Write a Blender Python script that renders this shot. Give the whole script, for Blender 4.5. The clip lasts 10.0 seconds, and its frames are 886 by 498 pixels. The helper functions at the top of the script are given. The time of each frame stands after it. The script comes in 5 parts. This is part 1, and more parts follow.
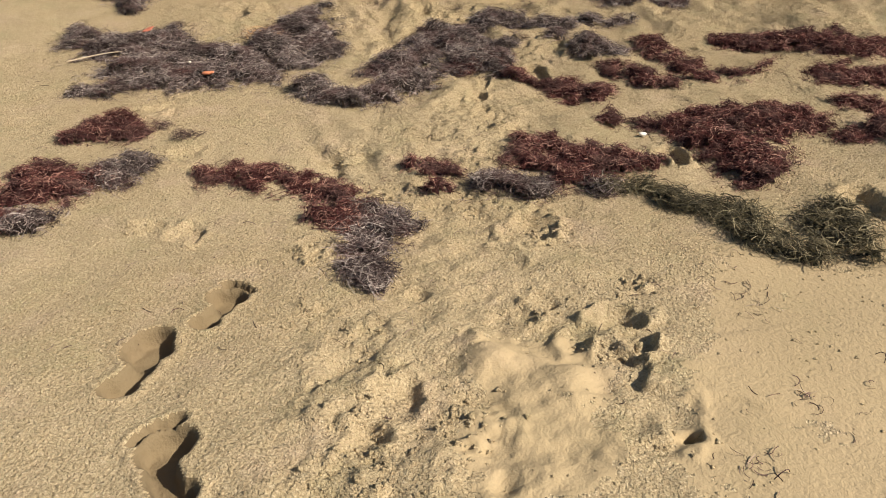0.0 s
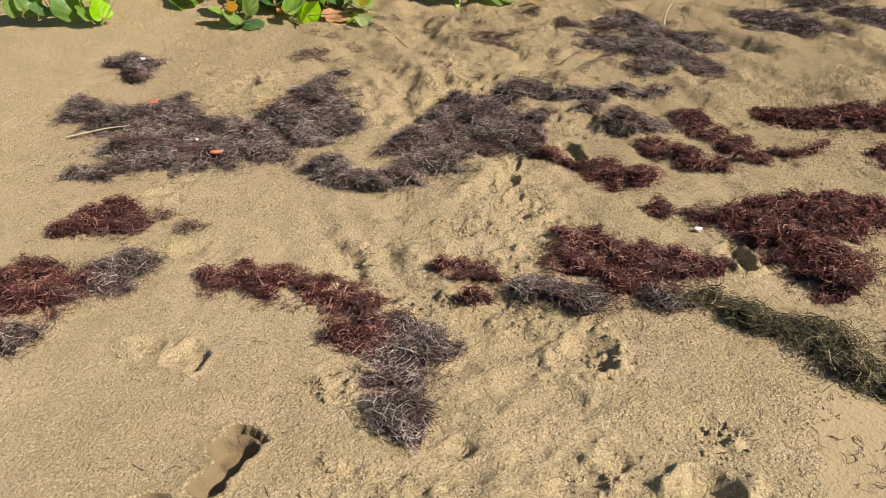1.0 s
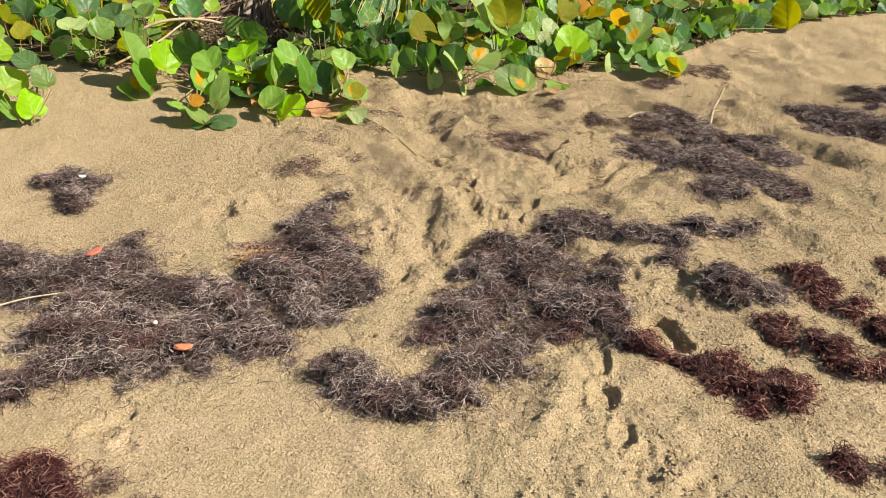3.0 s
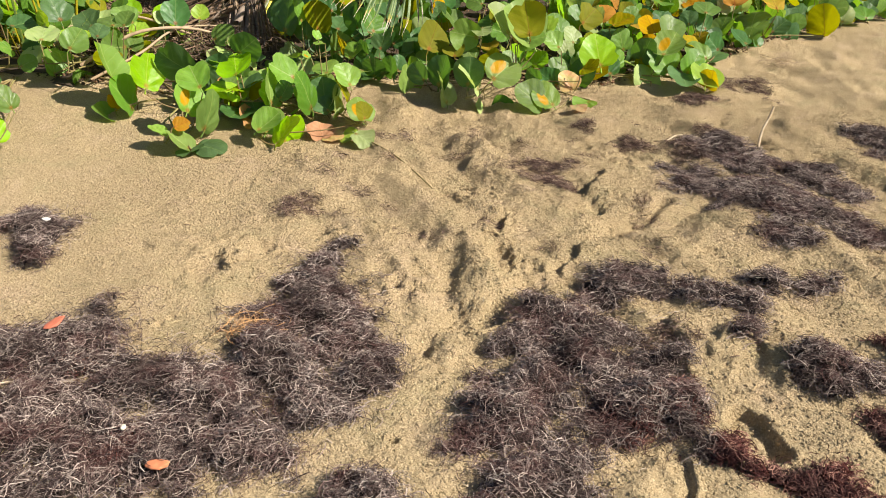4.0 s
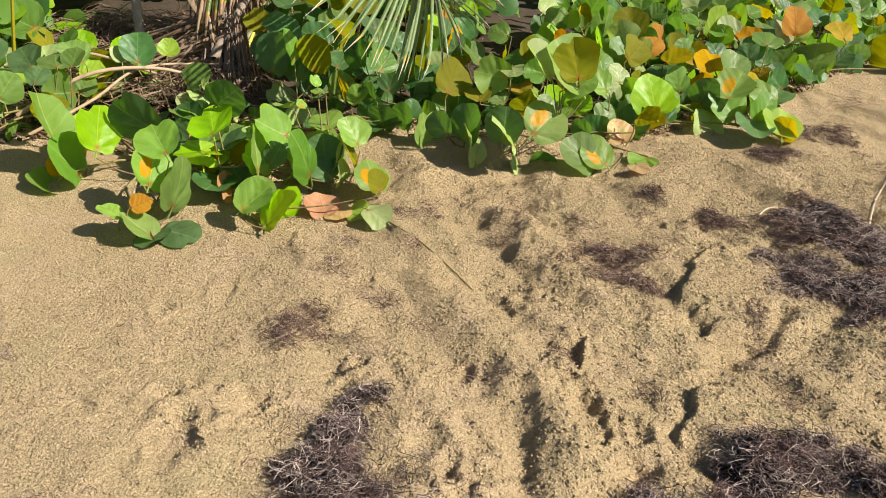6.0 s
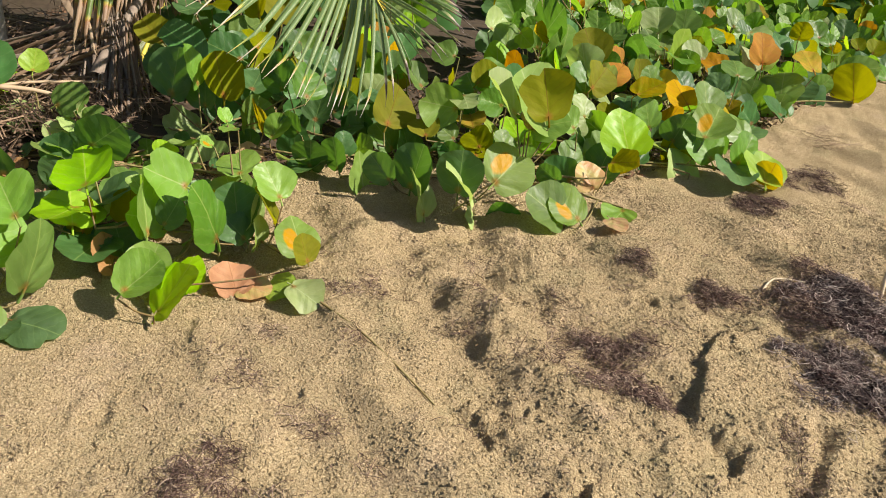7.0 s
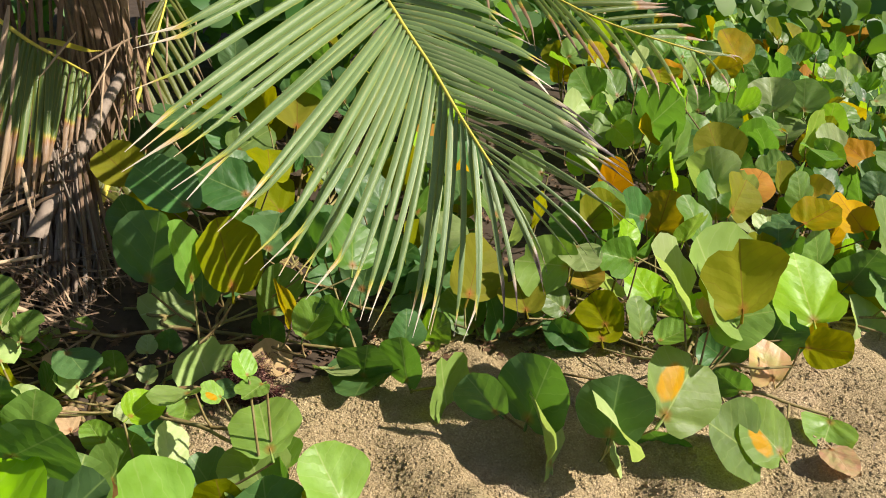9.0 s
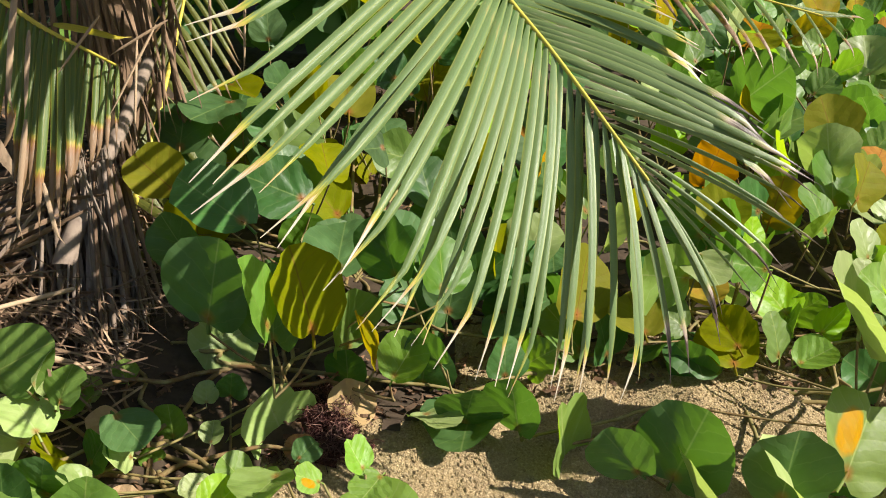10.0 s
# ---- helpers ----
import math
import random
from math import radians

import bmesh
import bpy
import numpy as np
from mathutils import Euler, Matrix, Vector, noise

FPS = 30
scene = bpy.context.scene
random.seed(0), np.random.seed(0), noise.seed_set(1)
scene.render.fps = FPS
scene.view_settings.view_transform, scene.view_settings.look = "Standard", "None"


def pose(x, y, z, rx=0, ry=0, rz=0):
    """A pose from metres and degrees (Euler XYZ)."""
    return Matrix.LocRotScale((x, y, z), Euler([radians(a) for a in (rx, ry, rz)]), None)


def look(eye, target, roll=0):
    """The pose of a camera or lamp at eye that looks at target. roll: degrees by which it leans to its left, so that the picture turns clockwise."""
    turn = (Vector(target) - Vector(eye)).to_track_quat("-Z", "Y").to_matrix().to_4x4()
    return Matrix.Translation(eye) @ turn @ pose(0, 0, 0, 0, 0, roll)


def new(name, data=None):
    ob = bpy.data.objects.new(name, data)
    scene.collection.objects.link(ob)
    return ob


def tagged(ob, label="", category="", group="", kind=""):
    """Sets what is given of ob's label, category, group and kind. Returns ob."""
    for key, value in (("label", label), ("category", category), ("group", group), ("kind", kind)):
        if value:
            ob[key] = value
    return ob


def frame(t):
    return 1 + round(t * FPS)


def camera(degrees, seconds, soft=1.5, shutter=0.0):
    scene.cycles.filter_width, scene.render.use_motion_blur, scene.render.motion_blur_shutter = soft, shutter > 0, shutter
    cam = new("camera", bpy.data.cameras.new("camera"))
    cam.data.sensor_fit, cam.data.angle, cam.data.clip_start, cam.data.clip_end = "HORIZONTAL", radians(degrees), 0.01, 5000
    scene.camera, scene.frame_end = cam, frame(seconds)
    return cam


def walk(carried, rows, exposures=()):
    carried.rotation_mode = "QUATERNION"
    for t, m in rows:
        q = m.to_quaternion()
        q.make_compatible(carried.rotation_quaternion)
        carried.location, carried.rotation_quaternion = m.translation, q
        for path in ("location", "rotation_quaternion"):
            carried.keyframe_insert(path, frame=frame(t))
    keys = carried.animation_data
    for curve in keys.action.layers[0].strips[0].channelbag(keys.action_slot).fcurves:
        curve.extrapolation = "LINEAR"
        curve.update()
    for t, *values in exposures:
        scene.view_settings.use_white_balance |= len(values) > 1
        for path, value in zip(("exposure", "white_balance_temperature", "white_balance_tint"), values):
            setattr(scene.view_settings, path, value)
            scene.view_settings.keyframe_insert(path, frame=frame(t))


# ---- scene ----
cam = camera(60.3, 10.0, soft=1.0)
PATH = [
    (0, (0.002, -0.068, 1.525), (-0.423, 1.568, 0.456), -1.2),
    (0.5, (-0.114, 0.111, 1.557), (-0.524, 1.772, 0.52), -1.4),
    (1, (-0.212, 0.328, 1.557), (-0.661, 2.017, 0.586), -1.2),
    (1.2, (-0.255, 0.441, 1.569), (-0.728, 2.147, 0.637), -0.9),
    (1.5, (-0.327, 0.601, 1.613), (-0.834, 2.305, 0.699), -0.8),
    (2, (-0.466, 0.892, 1.585), (-0.928, 2.628, 0.705), -1.0),
    (2.5, (-0.701, 1.196, 1.648), (-1.064, 2.958, 0.774), -0.1),
    (2.7, (-0.792, 1.307, 1.658), (-1.138, 3.067, 0.774), 0.2),
    (3.8, (-1.09, 1.93, 1.657), (-1.425, 3.691, 0.772), 0.1),
    (4, (-1.15, 2.061, 1.651), (-1.476, 3.819, 0.754), 0.3),
    (4.5, (-1.282, 2.316, 1.659), (-1.574, 4.081, 0.764), 0.4),
    (5, (-1.36, 2.604, 1.647), (-1.654, 4.384, 0.782), 1.0),
    (5.5, (-1.454, 2.817, 1.64), (-1.761, 4.595, 0.777), 1.2),
    (5.7, (-1.518, 2.933, 1.633), (-1.82, 4.709, 0.764), 0.8),
    (6.8, (-1.832, 3.651, 1.592), (-1.931, 5.442, 0.708), 3.4),
    (7, (-1.868, 3.876, 1.587), (-1.916, 5.675, 0.715), 4.2),
    (7.5, (-1.99, 4.213, 1.619), (-2.026, 6.018, 0.758), 5.3),
    (8, (-2.266, 4.673, 1.62), (-2.299, 6.483, 0.769), 2.9),
    (8.5, (-2.394, 4.976, 1.655), (-2.383, 6.795, 0.824), 1.9),
    (9, (-2.396, 5.278, 1.7), (-2.395, 7.094, 0.862), 2.8),
    (9.5, (-2.478, 5.483, 1.678), (-2.503, 7.277, 0.795), 3.0),
    (10, (-2.706, 5.726, 1.68), (-2.696, 7.488, 0.734), 1.4),
]
walk(cam, [(t, look(eye, target, roll)) for t, eye, target, roll in PATH],
     exposures=[(0.0, 0.66), (1.5, 0.76), (2.5, 0.92), (4.5, 1.02), (7.0, 0.92), (8.5, 0.96), (10.0, 1.04)])

# ---- light ----
SUN_AZ, SUN_EL = radians(-9), radians(41)
to_sun = Vector((math.cos(SUN_EL) * math.cos(SUN_AZ), math.cos(SUN_EL) * math.sin(SUN_AZ), math.sin(SUN_EL)))
sun = new("sun", bpy.data.lights.new("sun", "SUN"))
sun.data.energy, sun.data.angle, sun.data.color = 5.0, radians(0.55), (1.0, 0.93, 0.83)
sun.matrix_world = look(to_sun * 40, (0, 0, 0))
world = bpy.data.worlds.new("sky")
scene.world = world
world.use_nodes = True
sky = world.node_tree.nodes.new("ShaderNodeTexSky")
sky.sky_type, sky.sun_disc = "NISHITA", False
sky.sun_elevation, sky.sun_rotation = SUN_EL, math.pi / 2 - SUN_AZ
back = world.node_tree.nodes["Background"]
back.inputs["Strength"].default_value = 0.055
world.node_tree.links.new(sky.outputs[0], back.inputs["Color"])


# ---- materials ----
class Nodes:
    """A short way to write node materials."""

    def __init__(self, name):
        self.m = bpy.data.materials.new(name)
        self.m.use_nodes = True
        self.t = self.m.node_tree
        self.bsdf = self.t.nodes["Principled BSDF"]
        self.out = self.t.nodes["Material Output"]

    def put(self, socket, v):
        if isinstance(v, bpy.types.NodeSocket):
            self.t.links.new(v, socket)
        elif isinstance(v, tuple) and len(v) == 3 and socket.type == "RGBA":
            socket.default_value = (*v, 1)
        else:
            socket.default_value = v

    def node(self, kind, out=0, props=None, **ins):
        n = self.t.nodes.new("ShaderNode" + kind)
        if props:
            for k, v in props.items():
                if k == "op":
                    n.operation = v
                elif k == "dtype":
                    n.data_type = v
                elif k == "feature":
                    n.feature = v
                elif k == "blend":
                    n.blend_type = v
        for k, v in ins.items():
            key = int(k[1:]) if k[0] == "i" and k[1:].isdigit() else k.replace("_", " ")
            self.put(n.inputs[key], v)
        return n.outputs[out]

    def math(self, op, a, b=0.0, c=0.0):
        return self.node("Math", props={"op": op}, i0=a, i1=b, i2=c)

    def mix(self, f, a, b, blend="MIX"):
        return self.node("Mix", out=2, props={"dtype": "RGBA", "blend": blend}, i0=f, i6=a, i7=b)

    def noise(self, vec, scale, detail=3.0, rough=0.55):
        return self.node("TexNoise", Vector=vec, Scale=scale, Detail=detail, Roughness=rough)

    def ramp(self, f, lo, hi, a=0.0, b=1.0):
        return self.node("MapRange", i0=f, i1=lo, i2=hi, i3=a, i4=b)

    def bump(self, h, strength, dist, normal=None):
        k = dict(Strength=strength, Distance=dist, Height=h)
        if normal is not None:
            k["Normal"] = normal
        return self.node("Bump", **k)

    def set(self, **k):
        for key, v in k.items():
            self.put(self.bsdf.inputs[key.replace("_", " ")], v)
        return self.m


def sand_material(name="sand", rough=1.0, tone=None, share=0.0):
    """Beach sand: loose and grainy at rough 1, smooth near 0; tone tints it where it lies swept or trodden."""
    n = Nodes(name)
    p = n.node("NewGeometry")
    wet = n.noise(p, 0.9, 4)
    fine = n.noise(p, 150.0, 3, 0.7)
    pebble = n.noise(p, 95.0, 2, 0.6)
    coarse = n.noise(p, 55.0, 4, 0.7)
    tint = n.noise(p, 4.5, 4, 0.6)
    xyz = n.t.nodes.new("ShaderNodeSeparateXYZ")
    n.put(xyz.inputs[0], p)
    inland = n.ramp(n.math("ADD", xyz.outputs[1], n.math("MULTIPLY", wet, 3.0)), 4.2, 8.2)
    col = n.mix(n.ramp(wet, 0.35, 0.68), (0.47, 0.352, 0.195), (0.55, 0.425, 0.25))
    col = n.mix(inland, col, (0.49, 0.363, 0.198))
    col = n.mix(n.ramp(tint, 0.54, 0.70, 0.0, 0.55), col, (0.58, 0.42, 0.275))
    col = n.mix(n.ramp(tint, 0.46, 0.32, 0.0, 0.55), col, (0.42, 0.345, 0.18))
    col = n.mix(n.ramp(coarse, 0.42, 0.74, 0.0, 0.60), col, (0.39, 0.28, 0.148))
    col = n.mix(n.math("MULTIPLY", n.ramp(fine, 0.54, 0.70, 0.0, 0.65), rough), col, (0.80, 0.64, 0.42))
    col = n.mix(n.math("MULTIPLY", n.ramp(fine, 0.46, 0.32, 0.0, 0.6), rough), col, (0.21, 0.142, 0.075))
    if tone:
        col = n.mix(share, col, tone)
    b1 = n.bump(coarse, 0.9 * rough, 0.022)
    b2 = n.bump(n.math("MULTIPLY_ADD", pebble, 1.3, fine), n.ramp(inland, 0.0, 1.0, 0.75 * rough, rough), 0.016, b1)
    return n.set(Base_Color=col, Roughness=0.95, Normal=b2, Specular_IOR_Level=0.1)


def strand_material(name, dark, mid, light, share):
    n = Nodes(name)
    r = n.node("NewGeometry", out=8)
    p = n.node("NewGeometry")
    patch = n.noise(p, 5.0, 3)
    col = n.mix(n.ramp(r, 0.0, 0.75), dark, mid)
    col = n.mix(n.ramp(r, 1.0 - share, 1.0), col, light)
    col = n.mix(n.ramp(patch, 0.45, 0.65, 0.0, 0.6), col, dark)
    if name == "seagrass_grey":
        col = n.mix(n.ramp(n.noise(p, 6.0, 4), 0.50, 0.64, 0.0, 0.40), col, (0.10, 0.040, 0.034))
    if name == "seaweed_maroon":
        col = n.mix(n.ramp(n.noise(p, 7.0, 4), 0.50, 0.62, 0.0, 0.6), col, (0.075, 0.045, 0.038))
    return n.set(Base_Color=col, Roughness=0.65, Specular_IOR_Level=0.05)


def mat_material(name, a, b):
    n = Nodes(name)
    p = n.node("NewGeometry")
    f = n.noise(p, 180.0, 4, 0.7)
    col = n.mix(n.ramp(f, 0.4, 0.65), a, b)
    return n.set(Base_Color=col, Roughness=0.9, Normal=n.bump(f, 0.8, 0.012), Specular_IOR_Level=0.1)


def leaf_material(name, face, under, glow, vein, spots=0.25, shine=0.42, backlit=None):
    """Thick round leaf: veins, blotches, worn spots, light that passes through."""
    n = Nodes(name)
    o = n.node("TexCoord", out=3)
    rnd = n.node("ObjectInfo", out=5)
    xyz = n.t.nodes.new("ShaderNodeSeparateXYZ")
    n.put(xyz.inputs[0], o)
    x, y = xyz.outputs[0], xyz.outputs[1]
    ay = n.math("ABSOLUTE", y)
    rib = n.ramp(ay, 0.006, 0.030, 0.60, 0.0)
    wob = n.noise(o, 2.2, 2)
    lat = n.math("MULTIPLY", n.math("SUBTRACT", n.math("MULTIPLY_ADD", ay, -0.75, x), n.math("MULTIPLY", wob, 0.35)), 2.3)
    lat = n.math("ABSOLUTE", n.math("SUBTRACT", n.math("FRACT", lat), 0.5))
    ridge = n.ramp(lat, 0.0, 0.5, 0.0, 1.0)
    lat = n.ramp(lat, 0.004, 0.060, 0.20, 0.0)
    veins = n.math("MAXIMUM", rib, lat)
    blotch = n.noise(n.node("VectorMath", props={"op": "ADD"}, i0=o, i1=n.node("CombineXYZ", X=n.math("MULTIPLY", rnd, 40.0))), 1.7, 4)
    col = n.mix(n.ramp(blotch, 0.35, 0.65), face, under)
    col = n.node("HueSaturation", Hue=n.ramp(rnd, 0, 1, 0.485, 0.515), Saturation=n.ramp(rnd, 0, 1, 0.9, 1.1), Value=n.ramp(n.math("FRACT", n.math("MULTIPLY", rnd, 7.3)), 0, 1, 0.72, 1.25), Color=col)
    col = n.mix(veins, col, vein)
    speck = n.noise(o, 7.0, 3)
    col = n.mix(n.ramp(speck, 0.66, 0.74, 0.0, spots), col, (0.20, 0.10, 0.035))
    # sunlight through the blade, put into the colour as an orange ellipse
    if backlit:
        spot = n.node("VectorMath", out=1, props={"op": "DISTANCE"}, i0=n.node("VectorMath", props={"op": "MULTIPLY"}, i0=o, i1=(1.0, 1.7, 1.0)), i1=(-0.05, 0.50, 0.0))
        lit_mask = n.ramp(n.math("MULTIPLY_ADD", wob, 0.30, spot), 0.60, 0.72, 1.0, 0.0)
        col, glow = n.mix(lit_mask, col, backlit), n.mix(lit_mask, glow, backlit)
    joint = n.node("VectorMath", out=1, props={"op": "DISTANCE"}, i0=o, i1=(-0.72, 0.0, 0.0))
    col = n.mix(n.ramp(joint, 0.04, 0.20, 0.85, 0.0), col, (0.32, 0.10, 0.03))
    dull = n.noise(o, 3.2, 4)
    col = n.mix(n.ramp(dull, 0.5, 0.75, 0.0, 0.22), col, tuple(min(1.0, 1.35 * c + 0.02) for c in face))
    bump = n.bump(n.math("ADD", n.math("MULTIPLY", blotch, 0.5), n.math("MULTIPLY", ridge, 0.22)), 0.35, 0.016)
    n.set(Base_Color=col, Roughness=n.ramp(dull, 0.3, 0.7, shine - 0.06, shine + 0.12), Normal=bump, Specular_IOR_Level=0.07 if shine > 0.55 else 0.16 if backlit else 0.31)
    tr = n.node("BsdfTranslucent", Color=n.mix(veins, glow, vein), Normal=bump)
    mixed = n.node("MixShader", i0=0.42, i1=n.bsdf.outputs[0], i2=tr)
    n.t.links.new(mixed, n.out.inputs[0])
    return n.m


def leaflet_material(name, green, edge, dry, tip, start):
    """A strip of a palm frond, drying from its tip."""
    n = Nodes(name)
    o = n.node("TexCoord", out=3)
    rnd = n.node("ObjectInfo", out=5)
    xyz = n.t.nodes.new("ShaderNodeSeparateXYZ")
    n.put(xyz.inputs[0], o)
    x, y = xyz.outputs[0], xyz.outputs[1]
    wob = n.noise(o, 9.0, 3)
    along = n.math("ADD", x, n.math("MULTIPLY_ADD", wob, 0.16, n.math("MULTIPLY_ADD", rnd, 0.16, -0.16)))
    lines = n.noise(n.node("VectorMath", props={"op": "MULTIPLY"}, i0=o, i1=(0.6, 38.0, 1.0)), 3.0, 2)
    col = n.mix(n.ramp(lines, 0.3, 0.7), green, tuple(c * 0.66 for c in green))
    col = n.mix(n.ramp(n.math("ABSOLUTE", y), 0.0, 0.06, 0.35, 0.0), col, edge)
    col = n.mix(n.ramp(n.math("ABSOLUTE", y), 0.38, 0.48, 0.0, 0.55), col, edge)
    col = n.mix(n.ramp(along, start - 0.03, start), col, edge)
    col = n.mix(n.ramp(along, start - 0.005, start + 0.03), col, dry)
    col = n.mix(n.ramp(along, start + 0.02, start + 0.07), col, tip)
    col = n.mix(n.ramp(wob, 0.62, 0.72, 0.0, 0.35), col, dry)
    n.set(Base_Color=col, Roughness=0.38, Specular_IOR_Level=0.5, Normal=n.bump(lines, 0.25, 0.004))
    tr = n.node("BsdfTranslucent", Color=n.mix(0.35, col, edge))
    n.t.links.new(n.node("MixShader", i0=0.36, i1=n.bsdf.outputs[0], i2=tr), n.out.inputs[0])
    return n.m


def dry_material(name, a, b, c, rough=0.8):
    """Dead fibre, bark and straw."""
    n = Nodes(name)
    o = n.node("TexCoord", out=3)
    r = n.node("NewGeometry", out=8)
    q = n.node("ObjectInfo", out=5)
    k = n.math("FRACT", n.math("ADD", r, q))
    f = n.noise(o, 24.0, 4, 0.65)
    col = n.mix(k, a, b)
    col = n.mix(n.ramp(f, 0.45, 0.7, 0.0, 0.7), col, c)
    return n.set(Base_Color=col, Roughness=rough, Normal=n.bump(f, 0.4, 0.004), Specular_IOR_Level=0.2)


SAND = sand_material()
SAND_SWEPT = sand_material("sand_swept", 0.30, (0.33, 0.245, 0.136), 0.75)
# sand of the print soles, darkened in its colour, walls and rims included
SAND_SOLE = sand_material("sand_sole", 0.30, (0.15, 0.108, 0.059), 0.90)
STRANDS = {
    "red": strand_material("seaweed_maroon", (0.030, 0.011, 0.011), (0.135, 0.046, 0.036), (0.52, 0.30, 0.22), 0.30),
    "dark": strand_material("seagrass_grey", (0.018, 0.011, 0.010), (0.160, 0.112, 0.098), (0.54, 0.45, 0.38), 0.38),
    "green": strand_material("seagrass_olive", (0.026, 0.023, 0.016), (0.12, 0.095, 0.050), (0.40, 0.33, 0.20), 0.22),
    "thin": strand_material("seagrass_sparse", (0.042, 0.025, 0.021), (0.15, 0.092, 0.072), (0.50, 0.38, 0.27), 0.25),
}
MATS = {
    "red": mat_material("mat_maroon", (0.018, 0.007, 0.007), (0.06, 0.022, 0.018)),
    "dark": mat_material("mat_grey", (0.013, 0.010, 0.008), (0.055, 0.040, 0.030)),
    "green": mat_material("mat_olive", (0.014, 0.014, 0.009), (0.05, 0.045, 0.024)),
}
VEIN = (0.34, 0.42, 0.10)
LEAF = {
    "green": leaf_material("leaf_green", (0.106, 0.19, 0.032), (0.14, 0.245, 0.045), (0.27, 0.50, 0.014), VEIN),
    "fresh": leaf_material("leaf_fresh_green", (0.168, 0.27, 0.042), (0.22, 0.34, 0.075), (0.34, 0.56, 0.018), (0.42, 0.50, 0.16), 0.2),
    "patched": leaf_material("leaf_patched", (0.168, 0.27, 0.042), (0.22, 0.34, 0.075), (0.34, 0.56, 0.018), (0.42, 0.50, 0.16), 0.2, backlit=(0.50, 0.26, 0.001)),
    # bright lime: young leaves, and backlit ones whose glow is put into the colour
    "lime": leaf_material("leaf_lime", (0.20, 0.36, 0.012), (0.26, 0.43, 0.02), (0.50, 0.70, 0.01), (0.48, 0.56, 0.10), 0.12),
    # deep green, with the shade on inner leaves put into the colour
    "dark": leaf_material("leaf_deep_shaded_green", (0.060, 0.124, 0.036), (0.085, 0.175, 0.055), (0.13, 0.28, 0.018), (0.22, 0.32, 0.09)),
    # yellow, orange, olive also colour in sunlight glowing through leaves, some as small discs
    "yellow": leaf_material("leaf_yellow", (0.38, 0.25, 0.002), (0.24, 0.23, 0.002), (0.55, 0.40, 0.002), (0.26, 0.07, 0.02), 0.3, 0.60),
    "orange": leaf_material("leaf_orange", (0.44, 0.20, 0.001), (0.42, 0.23, 0.001), (0.55, 0.24, 0.001), (0.26, 0.07, 0.02), 0.35, 0.60),
    "olive": leaf_material("leaf_olive", (0.15, 0.165, 0.002), (0.20, 0.20, 0.002), (0.42, 0.40, 0.002), (0.20, 0.10, 0.02), 0.2, 0.58),
    "pale": leaf_material("leaf_pale", (0.28, 0.37, 0.12), (0.36, 0.43, 0.17), (0.42, 0.55, 0.10), (0.50, 0.58, 0.25), 0.4),
    "pink": leaf_material("leaf_pink", (0.50, 0.26, 0.15), (0.42, 0.36, 0.14), (0.5, 0.28, 0.14), (0.55, 0.42, 0.22), 0.5),
    "tan": leaf_material("leaf_tan", (0.66, 0.45, 0.27), (0.58, 0.38, 0.22), (0.55, 0.36, 0.20), (0.48, 0.30, 0.16), 0.3, 0.7),
    "dry": leaf_material("leaf_dry", (0.46, 0.25, 0.11), (0.36, 0.18, 0.07), (0.4, 0.2, 0.08), (0.24, 0.12, 0.05), 0.6, 0.7),
}
STEM = dry_material("stem_green_brown", (0.20, 0.17, 0.06), (0.16, 0.09, 0.04), (0.26, 0.24, 0.11))
BARK = dry_material("bark_grey", (0.30, 0.26, 0.20), (0.24, 0.20, 0.16), (0.40, 0.37, 0.31))
STRAW = dry_material("dead_frond", (0.12, 0.075, 0.048), (0.28, 0.185, 0.115), (0.075, 0.047, 0.032))
PALEDRY = dry_material("bleached_frond", (0.40, 0.29, 0.185), (0.31, 0.22, 0.14), (0.22, 0.14, 0.085))
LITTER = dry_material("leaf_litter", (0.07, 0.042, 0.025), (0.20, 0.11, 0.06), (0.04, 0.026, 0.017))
SOIL_SHADE = dry_material("soil_and_shade", (0.06, 0.042, 0.028), (0.06, 0.042, 0.028), (0.025, 0.018, 0.012), 0.95)
FIBRE = dry_material("orange_root_fibre", (0.50, 0.24, 0.08), (0.42, 0.26, 0.13), (0.58, 0.36, 0.17))
TWIG = dry_material("bleached_twig", (0.55, 0.44, 0.29), (0.45, 0.34, 0.22), (0.62, 0.52, 0.38))
RACHIS = dry_material("rachis_yellow", (0.56, 0.44, 0.06), (0.48, 0.40, 0.07), (0.34, 0.33, 0.06), 0.5)
PALM = leaflet_material("palm_green", (0.205, 0.305, 0.118), (0.50, 0.49, 0.07), (0.62, 0.42, 0.17), (0.76, 0.66, 0.53), 0.88)
PALM_BURNT = leaflet_material("palm_burnt", (0.20, 0.29, 0.105), (0.36, 0.34, 0.12), (0.58, 0.46, 0.36), (0.085, 0.055, 0.050), 0.80)
HUSK = dry_material("weathered_husk", (0.27, 0.215, 0.17), (0.18, 0.13, 0.095), (0.09, 0.064, 0.05))
PALM_OLD = leaflet_material("palm_olive", (0.14, 0.16, 0.03), (0.30, 0.27, 0.06), (0.26, 0.19, 0.06), (0.20, 0.12, 0.06), 0.80)
PALM_YELLOW = leaflet_material("palm_yellowed", (0.48, 0.40, 0.02), (0.55, 0.42, 0.04), (0.45, 0.26, 0.05), (0.30, 0.17, 0.08), 0.90)
PALM_SHADE = leaflet_material("palm_shaded_green", (0.13, 0.20, 0.04), (0.46, 0.38, 0.05), (0.34, 0.14, 0.05), (0.30, 0.19, 0.11), 0.66)


